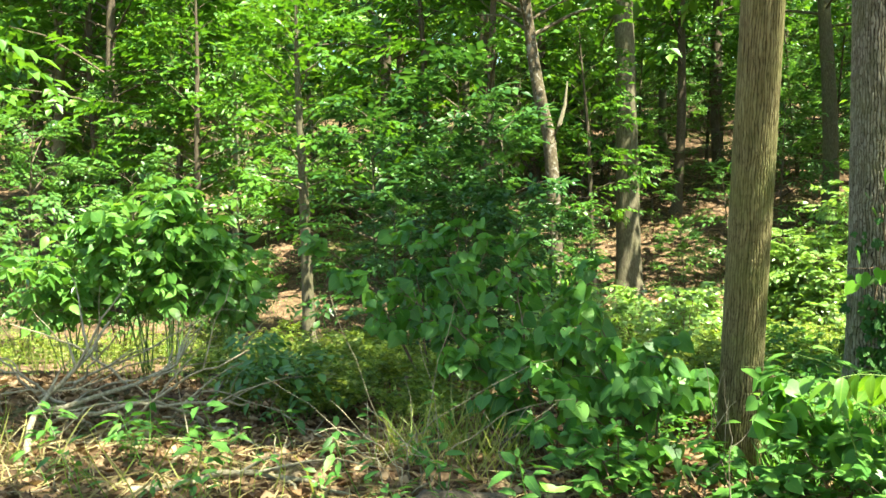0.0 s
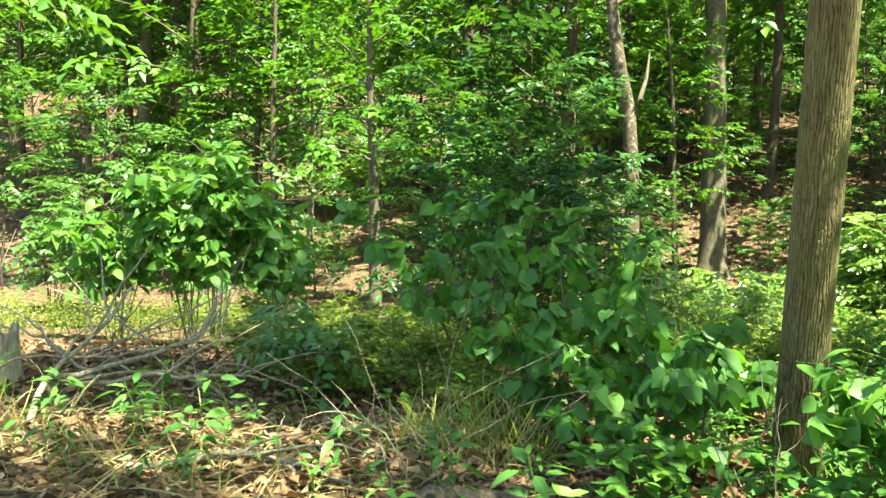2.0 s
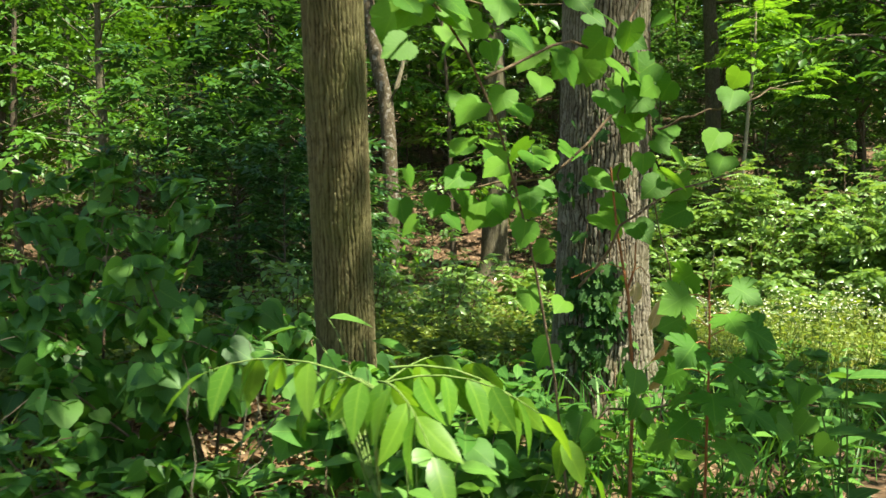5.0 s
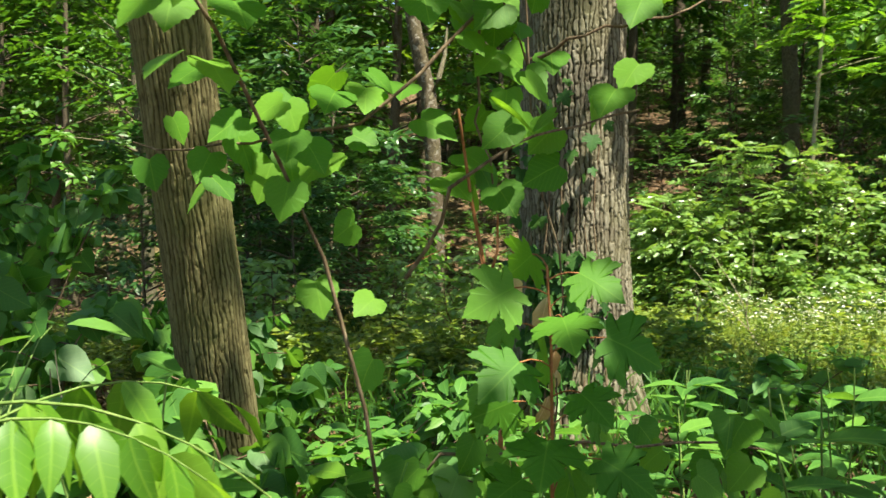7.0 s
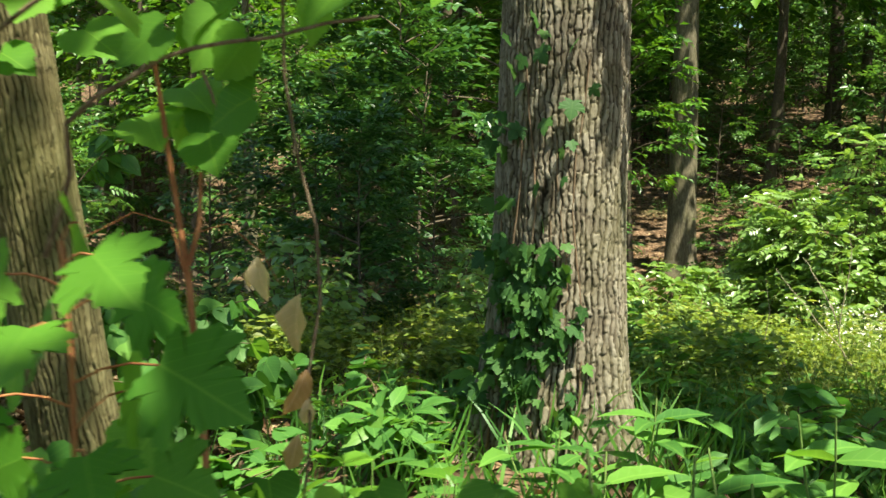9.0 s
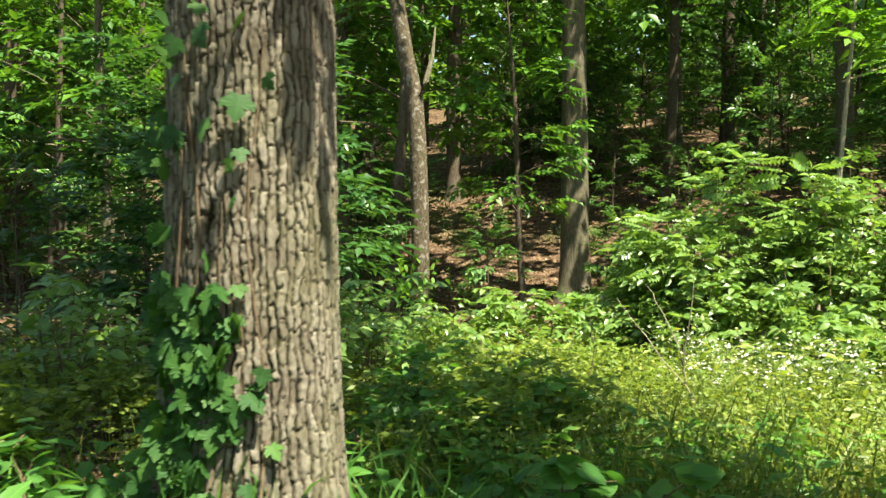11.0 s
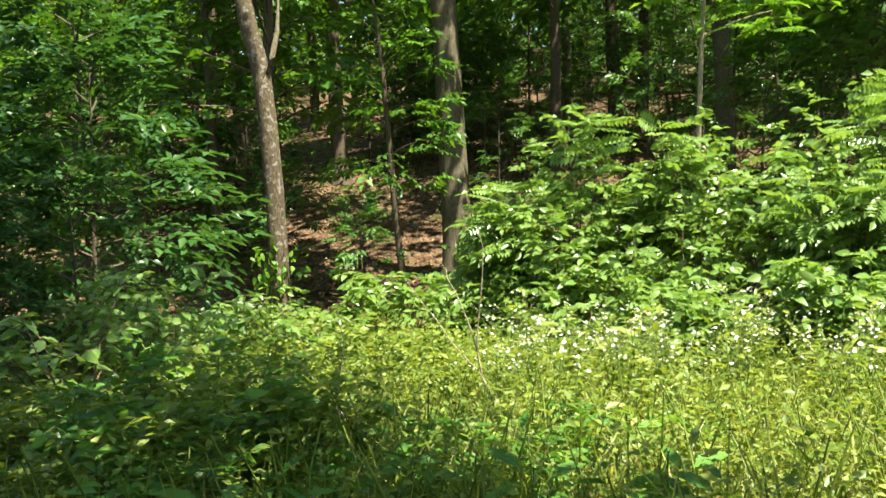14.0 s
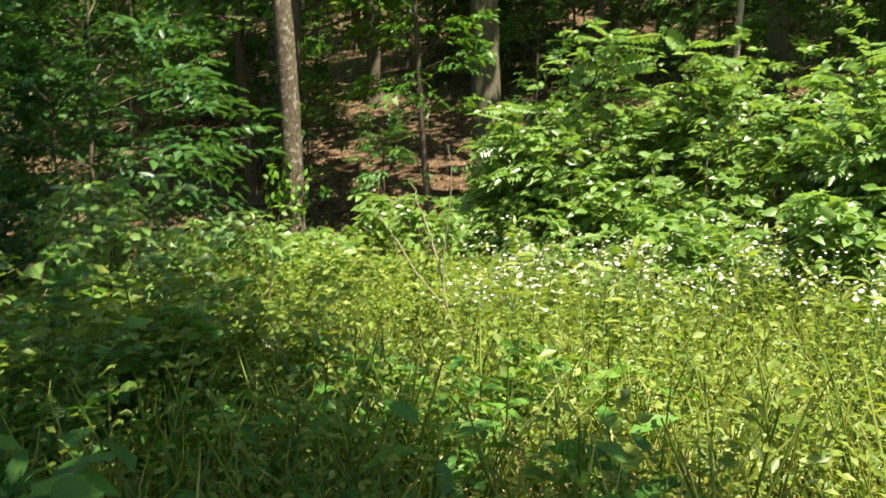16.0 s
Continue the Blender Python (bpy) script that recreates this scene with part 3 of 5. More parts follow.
# ---- forest behind: a few kinds, copied ----
def stand():
    rng = np.random.default_rng(77)
    tall = [forest_tree("forest_tree", 100 + k, 15 + 2 * (k % 3), 0.17 + 0.03 * k, 4.4 + k * 0.5, 4.2, 38, 10, 1.0, (M_GREY, M_DARKBARK, M_DARKBARK, M_GREYDARK)[k], L_CANOPY,
                        ("tall forest tree with grey bark and leafy crown", "tall forest tree with dark bark and leafy crown")[k in (1, 2)], (rng.normal(0, 0.02), rng.normal(0, 0.02)), 0.7) for k in range(4)]
    young = [forest_tree("understorey_tree", 200 + k, 5.0 + 1.3 * k, 0.045 + 0.012 * k, 0.9, 2.0 + 0.3 * k, 20, 10, 0.62, M_DARKBARK, L_YOUNG,
                         "young understorey tree with layered flat leaf sprays", (rng.normal(0, 0.04), rng.normal(0, 0.04)), 0.8, 0.1, sides=6) for k in range(4)]
    deep = [forest_tree("shade_tree", 230 + k, 5.4 + 1.2 * k, 0.05, 0.8, 2.2 + 0.3 * k, 24, 12, 0.66, M_DARKBARK, L_DEEP_SHADE,
                        "young tree with dense deep green foliage, coloured darker for shade", (rng.normal(0, 0.04), rng.normal(0, 0.04)), 0.8, 0.1, sides=6) for k in range(2)]
    # stands out of view by the walk; its crown is there to cast shade
    high = forest_tree("forest_tree", 140, 23, 0.26, 15, 3.6, 20, 8, 1.0, M_DARKBARK, L_CANOPY, "unseen tall tree with high crown, added to shade the clearing")
    high.location = (1.7, -2.4, float(land(1.7, -2.4)))
    tagged(high, group="forest trees")
    for ob in deep:
        tagged(ob, group="understorey trees")
    for ob in tall:
        tagged(ob, group="forest trees")
    for ob in young:
        tagged(ob, group="understorey trees")
    used = set()

    def put(kinds, k, x, y, s=1.0, turn=None):
        src = kinds[k]
        m = Matrix.Translation((x, y, float(land(x, y)))) @ Matrix.Rotation(rng.uniform(0, 6.28) if turn is None else turn, 4, "Z")
        if (id(kinds), k) in used:
            ob = copy_thing(src, m)
        else:
            used.add((id(kinds), k))
            src.matrix_basis = m
            ob = src
        ob.scale = (s, s, s * rng.uniform(0.95, 1.1))
        return ob

    # trunks that stand out, and unseen trees beside and behind the walk
    for k, x, y, s in ((3, 0.04, 29.2, 1.62), (3, -8.4, 19.2, 0.62), (1, -19.5, 30, 1.2), (1, -15.35, 27, 0.75), (2, -13.6, 25, 0.6), (0, -13.3, 27.5, 0.8), (2, -26.8, 38, 1.1),
                       (1, -6.97, 30, 0.85), (2, -9.3, 38, 1.0), (1, -1.1, 27.0, 0.5), (1, 2.6, 38, 1.1), (3, 8.4, 36, 1.3), (2, 5.3, 44, 1.3), (1, 6.3, 45, 1.2), (1, -4.9, 27.5, 0.9),
                       # the two under half size are out of view, added to shade the verge
                       (1, -3.3, 44, 1.3), (2, 14.5, 30, 1.2), (1, 12, 26, 1.0), (0, 17, 22, 1.2), (1, 3.6, 0.8, 0.44), (2, 4.55, 4.7, 0.4), (2, 3.0, -8.5, 0.9), (0, -5.5, -8.0, 0.9), (2, -17, 13, 0.9)):
        put(tall, k, x, y, s)
    spots = [(-0.15, 29.2), (-2.4, 20.5)]
    n = 0
    while n < 64:
        y = rng.uniform(30, 92)
        x = rng.uniform(-0.62 * y - 6, 0.42 * y + 6)
        if any((x - a) ** 2 + (y - b) ** 2 < 9 for a, b in spots) or (y < 38 and -3 < x < 7):
            continue
        spots.append((x, y))
        put(tall, int(rng.integers(0, 4)), x, y, rng.uniform(0.8, 1.35))
        n += 1
    n = 0
    while n < 26:
        y = rng.uniform(24, 62)
        x = rng.uniform(-0.85 * y - 4, -0.55 * y)
        put(tall if n % 2 else young, int(rng.integers(0, 4)), x, y, rng.uniform(0.8, 1.2))
        n += 1
    n = 0
    while n < 108:
        y = 22 + 54 * rng.random() ** 1.15
        x = rng.uniform(-0.62 * y - 5, 0.5 * y + 4)
        if (y < 37 and -2.5 < x < 6.5 + 0.1 * y) or (x > 0 and y < 25):
            continue
        put(young, int(rng.integers(0, 4)), x, y, rng.uniform(0.55, 1.15))
        n += 1
    for k in range(34):
        put(young, int(rng.integers(0, 4)), rng.uniform(-5, 19), rng.uniform(37.5, 62), rng.uniform(0.7, 1.25))
    for k, x, y, s in ((1, -6.6, 23.0, 0.7), (0, -1.6, 24.5, 0.5), (0, 1.6, 26.0, 0.55), (1, 3.4, 29, 0.7), (2, 0.8, 35.5, 0.6),
                       (0, -11.5, 16.5, 0.75), (1, -15, 18, 0.9), (2, 9.5, 24, 0.9), (3, 12, 20, 0.8), (1, 7.8, 27, 0.9), (2, 5.5, 31, 0.8), (3, 10.5, 29, 0.9)):
        put(young, k, x, y, s)
    for k, x, y, s in ((0, -3.6, 12.6, 0.55), (1, -2.7, 11.9, 0.42), (1, -4.7, 11.6, 0.42), (0, -2.3, 13.3, 0.45), (0, -3.4, 15.6, 0.85), (1, -4.4, 17.2, 0.95), (1, -6.0, 16.8, 0.8), (0, -4.0, 14.2, 0.7)):
        put(deep, k, x, y, s)
    # trees added out of view beyond the thicket, to shade the hillside
    for k, x, y, s in ((1, 9.8, 21.5, 0.95), (2, 11.5, 25.0, 0.95)):
        put(tall, k, x, y, s)


stand()


# ---- shrubs and herbs ----
def shrub(name, label, at, tips, leaf, leaf_mat_, stem_mat, size, seed, per=16, twigs=7, twig=0.35, droop=-0.25, flat=0.8, spin=0.35, thick=0.012, category="shrub", group="", single=0, twig_parts=False):
    """A shrub: stems from the foot to the given tips, side twigs and leaves along them. single: how many leaves are parts of their own."""
    rng = np.random.default_rng(seed)
    ob = thing(name, at, label, category, group)
    pos, way, fine = [], [], []
    for tip in tips:
        stems = []
        tip = np.asarray(tip, float)
        foot = np.array((rng.normal(0, 0.05), rng.normal(0, 0.05), -0.05))
        line = bent(foot, tip, rng, 0.1, 9, 0.05)
        stems.append((line, np.linspace(thick, 0.003, 9)))
        for k in range(twigs):
            q = 0.35 + 0.65 * (k + rng.random()) / twigs
            i = min(7, int(q * 8))
            p = line[i] + (line[i + 1] - line[i]) * (q * 8 - i)
            a = rng.uniform(0, 6.28)
            d = np.array((math.cos(a), math.sin(a), rng.uniform(-0.1, 0.5)))
            end = p + d * twig * rng.uniform(0.5, 1.2) * (1.25 - 0.5 * q)
            tl = bent(p, end, rng, 0.08, 5, 0.06)
            stems.append((tl[::2], np.linspace(0.005, 0.002, 3)))
            for j in range(per):
                u = (j + rng.random()) / per
                c = min(3, int(u * 4))
                pp = tl[c] + (tl[c + 1] - tl[c]) * (u * 4 - c)
                side = np.array((-d[1], d[0], 0)) * (1 if j % 2 else -1)
                pos.append(pp + rng.normal(0, 0.012, 3))
                way.append(d * 0.5 + side * rng.uniform(0.5, 1.1) + np.array((0, 0, droop)) + rng.normal(0, 0.2, 3))
        for j in range(5):
            pos.append(line[-1])
            way.append(np.array((math.cos(j * 1.3), math.sin(j * 1.3), 0.3)))
        if twig_parts:
            main = part("stem", tubes("stem", stems[:1], stem_mat, 6), ob)
            for tl in stems[1:]:
                part("twig", tubes("twig", [tl], stem_mat, 4), main)
        else:
            part("stem", tubes("stem", stems[:1], stem_mat, 4), ob)
            fine += stems[1:]
    if fine:
        tagged(part("twig_work", tubes("twig_work", fine, stem_mat, 3), ob), kind="stuff")
    m = frames_of(pos, way, size * rng.uniform(0.6, 1.2, len(pos)), rng, flat, spin)
    order = rng.permutation(len(m))
    if single:
        one = mesh_from("leaf", leaf[0], leaf[1], leaf_mat_, leaf[2])
        for k in order[:single]:
            c = new("leaf", one)
            c.parent = ob
            c.matrix_basis = Matrix(m[k].tolist())
    if single < len(m):
        v, f, uv = combine(leaf, m[order[single:]])
        part("foliage", mesh_from("foliage", v, f, leaf_mat_, uv), ob)
    return ob


def compound(leaf, rng, pairs=7, size=0.2, droop=0.3):
    """A feather-shaped compound leaf of unit length along +y, with drooping leaflets in pairs."""
    pos, way = [(0, 1.0, -0.2)], [(0, 1, -0.5)]
    for k in range(pairs):
        y = 0.15 + 0.82 * k / pairs
        for s in (-1, 1):
            pos.append((0.004 * s, y, -0.2 * y * y))
            way.append((s, 0.45, -droop))
    w = size * np.concatenate([[1], np.repeat(np.sin(np.linspace(0.6, 2.4, pairs)), 2)])
    v, f, uv = combine(leaf, frames_of(pos, way, w, rng, 0.9, 0.12))
    t = np.linspace(0, 1, 5)
    tv, tf = tube(np.stack([0 * t, t, -0.2 * t * t], 1), np.linspace(0.012, 0.004, 5), 3)
    tris = np.concatenate([tf[:, [0, 1, 2]], tf[:, [0, 2, 3]]])
    return np.concatenate([v, tv]), np.concatenate([f, tris + len(v)]), np.concatenate([uv, np.full((len(tv), 2), 0.5)])


RC = np.random.default_rng(4)
FROND = compound(DIAMOND, RC, 7, 0.3, 0.25)
FERN = compound(DIAMOND, RC, 9, 0.26, 0.1)


def around(rng, n, height, spread, low=0.6):
    a = rng.uniform(0, 6.28, n)
    r = spread * np.sqrt(rng.random(n))
    return [(r[k] * math.cos(a[k]), r[k] * math.sin(a[k]), height * rng.uniform(low, 1.0)) for k in range(n)]


def build_shrubs():
    rng = np.random.default_rng(31)
    # the pale-stemmed saplings on the far side of the clearing of dry leaves
    for k, (x, y, h) in enumerate(((-8.3, 8.0, 2.0), (-7.4, 8.2, 2.35), (-6.9, 7.9, 2.4), (-6.2, 8.3, 2.1))):
        shrub("broadleaf_sapling", "green sapling with pointed oval leaves on thin stems", place(x, y), around(rng, 7, h, 0.55, 0.7), OVATE, L_BROAD, M_GREENSTEM, 0.21, 300 + k, 8, 9, 0.42, -0.5, 0.6, 0.45, group="saplings by the brush pile")
    for k, (x, y, h) in enumerate(((-11.2, 11.5, 2.4), (-12.6, 12.6, 2.6), (-9.8, 12.4, 2.2), (-8.2, 12.8, 2.0), (-14.0, 11.0, 2.4))):
        shrub("leafy_shrub", "dense sunlit shrub with small oval leaves", place(x, y), around(rng, 9, h, 1.0, 0.5), OVAL, L_YOUNG, M_TWIG, 0.17, 320 + k, 8, 9, 0.55, group="shrubs at the wood's edge")
    # the heart-leaved thicket
    for k, (x, y, tips, single) in enumerate((
            (-1.35, 3.95, [(-1.0, 0.1, 0.9), (-0.7, -0.3, 0.75), (-0.4, 0.1, 1.15), (-0.05, -0.4, 0.8), (-1.3, 0.4, 1.1), (0.15, 0.0, 1.0), (-0.6, 0.5, 1.3), (-0.85, -0.45, 0.45), (-0.25, -0.5, 0.4)], 140),
            (-2.2, 4.6, [(-1.2, 0.5, 1.15), (-0.9, 0.9, 1.4), (-0.3, 0.7, 1.5), (0.2, 0.2, 1.2), (-0.6, -0.2, 0.95), (-0.2, -0.35, 0.6), (0.5, 0.6, 1.5)], 70),
            (-3.3, 6.1, [(-1.2, 0.0, 1.7), (-0.6, 0.4, 1.95), (0.0, 0.5, 2.1), (0.5, 0.2, 1.8), (1.0, 0.5, 1.7), (-0.9, -0.3, 1.5), (0.3, -0.3, 1.5)], 40),
            (-1.0, 5.6, [(-0.8, 0.1, 0.6), (-0.3, 0.5, 0.75), (0.2, 0.0, 0.5), (-1.1, 0.6, 0.85), (0.3, 0.5, 0.45)], 0),
            (0.0, 3.2, [(-0.7, -0.2, 0.6), (-0.3, -0.4, 0.5), (0.1, -0.3, 0.55), (0.4, 0.1, 0.6), (-0.5, 0.3, 0.8)], 40))):
        shrub("heart_leaf_shrub", "arching thicket shrub with heart-shaped green leaves", place(x, y), tips, HEART, L_HEART, M_TWIG, 0.145, 340 + k, 8, 7, 0.38, -0.95, 0.5, 0.45, 0.012, group="heart-leaved thicket", single=single, twig_parts=True)
    # pale feathery sapling and yellow-green low growth
    shrub("feathery_sapling", "pale green sapling with feathery compound leaves", place(-4.55, 5.15), around(rng, 4, 0.75, 0.35, 0.6), compound(OVATE, rng, 4, 0.3, 0.1), L_YOUNG, M_GREENSTEM, 0.42, 361, 2, 4, 0.2)
    for k in range(26):
        y = rng.uniform(6.8, 13)
        x = -4.6 + (y - 8) * -0.25 + rng.uniform(-1.9, 2.2)
        shrub("spindly_herb", "spindly yellow-green herb with fine leaves", place(x, y), around(rng, 6, rng.uniform(0.35, 0.75), 0.35, 0.6), DIAMOND, L_HERB, M_GREENSTEM, 0.075, 380 + k, 9, 9, 0.2, 0.0, 0.7, 0.4, 0.005, "herb", "low yellow-green herbs")
    for k in range(14):
        x, y = rng.uniform(-5.3, -3.0), rng.uniform(4.9, 6.7)
        shrub("spindly_herb", "spindly yellow-green herb with fine leaves", place(x, y), around(rng, 6, rng.uniform(0.3, 0.6), 0.35, 0.6), DIAMOND, L_HERB, M_GREENSTEM, 0.07, 800 + k, 10, 9, 0.2, 0.0, 0.7, 0.4, 0.005, "herb", "low yellow-green herbs")
    for k in range(16):
        x, y = rng.uniform(-2.7, 0.1), rng.uniform(6.3, 9.4)
        shrub("spindly_herb", "spindly yellow-green herb with fine leaves", place(x, y), around(rng, 6, rng.uniform(0.4, 0.8), 0.4, 0.6), DIAMOND, L_HERB, M_GREENSTEM, 0.075, 820 + k, 9, 9, 0.22, 0.0, 0.7, 0.4, 0.005, "herb", "low yellow-green herbs")
    # low leaves between the two trunks and behind them
    for k in range(22):
        x, y = rng.uniform(-1.6, 2.4), rng.uniform(6.8, 13.5)
        shrub("spindly_herb", "spindly yellow-green herb with fine leaves", place(x, y), around(rng, 6, rng.uniform(0.4, 0.85), 0.4, 0.6), DIAMOND, L_HERB, M_GREENSTEM, 0.08, 420 + k, 9, 8, 0.22, 0.0, 0.7, 0.4, 0.005, "herb", "low yellow-green herbs")
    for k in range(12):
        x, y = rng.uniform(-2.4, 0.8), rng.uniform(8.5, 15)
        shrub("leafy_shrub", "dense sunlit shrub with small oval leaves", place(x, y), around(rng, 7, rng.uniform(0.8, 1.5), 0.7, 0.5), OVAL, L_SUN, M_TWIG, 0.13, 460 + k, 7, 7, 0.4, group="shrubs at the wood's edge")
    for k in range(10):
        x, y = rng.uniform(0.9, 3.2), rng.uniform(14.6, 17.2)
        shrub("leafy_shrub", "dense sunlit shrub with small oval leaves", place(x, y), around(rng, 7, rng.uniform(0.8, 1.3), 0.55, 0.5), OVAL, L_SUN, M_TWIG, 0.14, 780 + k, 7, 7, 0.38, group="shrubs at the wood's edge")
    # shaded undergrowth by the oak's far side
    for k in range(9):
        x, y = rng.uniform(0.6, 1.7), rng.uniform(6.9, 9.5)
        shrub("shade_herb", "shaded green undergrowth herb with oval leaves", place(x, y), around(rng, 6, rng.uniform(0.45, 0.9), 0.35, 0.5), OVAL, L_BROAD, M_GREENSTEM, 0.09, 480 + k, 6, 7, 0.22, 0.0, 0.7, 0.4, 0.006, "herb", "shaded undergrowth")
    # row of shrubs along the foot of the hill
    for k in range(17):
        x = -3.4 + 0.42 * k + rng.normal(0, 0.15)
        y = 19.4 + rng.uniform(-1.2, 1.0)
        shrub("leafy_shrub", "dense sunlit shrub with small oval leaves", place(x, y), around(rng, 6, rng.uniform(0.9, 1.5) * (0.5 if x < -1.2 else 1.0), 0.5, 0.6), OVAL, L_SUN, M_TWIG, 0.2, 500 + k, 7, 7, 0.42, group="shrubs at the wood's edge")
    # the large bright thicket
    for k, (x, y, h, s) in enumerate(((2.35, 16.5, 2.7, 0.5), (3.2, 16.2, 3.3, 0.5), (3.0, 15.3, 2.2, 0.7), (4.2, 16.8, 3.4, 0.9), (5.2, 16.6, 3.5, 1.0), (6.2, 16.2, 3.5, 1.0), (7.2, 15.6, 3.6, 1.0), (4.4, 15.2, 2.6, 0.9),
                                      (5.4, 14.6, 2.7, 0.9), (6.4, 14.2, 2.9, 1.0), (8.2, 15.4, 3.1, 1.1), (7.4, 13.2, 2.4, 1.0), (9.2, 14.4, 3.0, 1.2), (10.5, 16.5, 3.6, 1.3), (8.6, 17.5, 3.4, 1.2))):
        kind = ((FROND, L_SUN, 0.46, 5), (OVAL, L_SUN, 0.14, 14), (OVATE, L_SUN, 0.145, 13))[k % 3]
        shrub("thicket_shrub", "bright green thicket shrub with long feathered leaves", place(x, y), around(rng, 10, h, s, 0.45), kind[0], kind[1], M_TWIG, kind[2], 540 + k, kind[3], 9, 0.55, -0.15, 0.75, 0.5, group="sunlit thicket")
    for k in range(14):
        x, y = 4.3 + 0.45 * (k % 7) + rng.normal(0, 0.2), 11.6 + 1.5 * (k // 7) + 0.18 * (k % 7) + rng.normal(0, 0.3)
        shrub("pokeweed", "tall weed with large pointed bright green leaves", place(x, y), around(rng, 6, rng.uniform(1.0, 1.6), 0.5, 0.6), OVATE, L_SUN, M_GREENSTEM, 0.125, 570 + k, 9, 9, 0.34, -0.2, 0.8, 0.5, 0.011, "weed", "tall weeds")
    # tall pole sapling with fern-like fronds at its top
    rngp = np.random.default_rng(9)
    at = place(5.15, 19.0)
    pole = thing("pole_sapling", at, "tall bare pole sapling with fern-like fronds on top", "sapling")
    top = 4.6 - at[2]
    part("stem", tubes("stem", [([(0, 0, -0.1), (0.02, 0, top * 0.4), (0.16, 0, top * 0.75), (0.28, 0.02, top), (0.3, 0.02, top + 1.2)], (0.05, 0.045, 0.038, 0.03, 0.012))], M_DEADWOOD, 8), pole)
    for g, (cx, cz) in enumerate(((0.28, top - 0.1), (0.3, top + 0.6), (1.25, top - 0.65))):
        n = 16
        a = np.arange(n) * 0.9
        w = np.stack([np.cos(a), np.sin(a), rngp.uniform(-0.1, 0.5, n)], 1)
        v, f, uv = combine(FERN, frames_of(np.array((cx, 0, cz)) + w * 0.05 + rngp.normal(0, 0.15, (n, 3)), w, rngp.uniform(0.6, 1.0, n), rngp, 1.0, 0.2))
        part("fronds", mesh_from("fronds", v, f, L_LIME, uv), pole)
    part("side_branch", tubes("side_branch", [(bent((0.1, 0, top - 1.0), (1.25, 0, top - 0.65), rngp, 0.03, 5), np.linspace(0.02, 0.008, 5))], M_DEADWOOD, 6), pole)
    stub = thing("dead_stub", place(4.99, 19.6), "short pale dead stub standing in the thicket", "stump")
    part("stem", tubes("stem", [([(0.06, 0, -0.1), (0.02, 0, 1.6), (-0.06, 0, 2.5)], (0.05, 0.045, 0.03))], M_DEADWOOD, 7), stub)


build_shrubs()


# ---- hero plants by the path ----
def leaf_at(mesh, parent, pos, way, size, rng, flat=0.8, spin=0.2, label="", face=(0, 0, 1.0)):
    ob = new("leaf", mesh)
    ob.parent = parent
    ob.matrix_basis = Matrix(frames_of([pos], [way], size, rng, flat, spin, face)[0].tolist())
    return tagged(ob, label)


def rel(at, *points):
    return [np.asarray(q, float) - at for q in points]


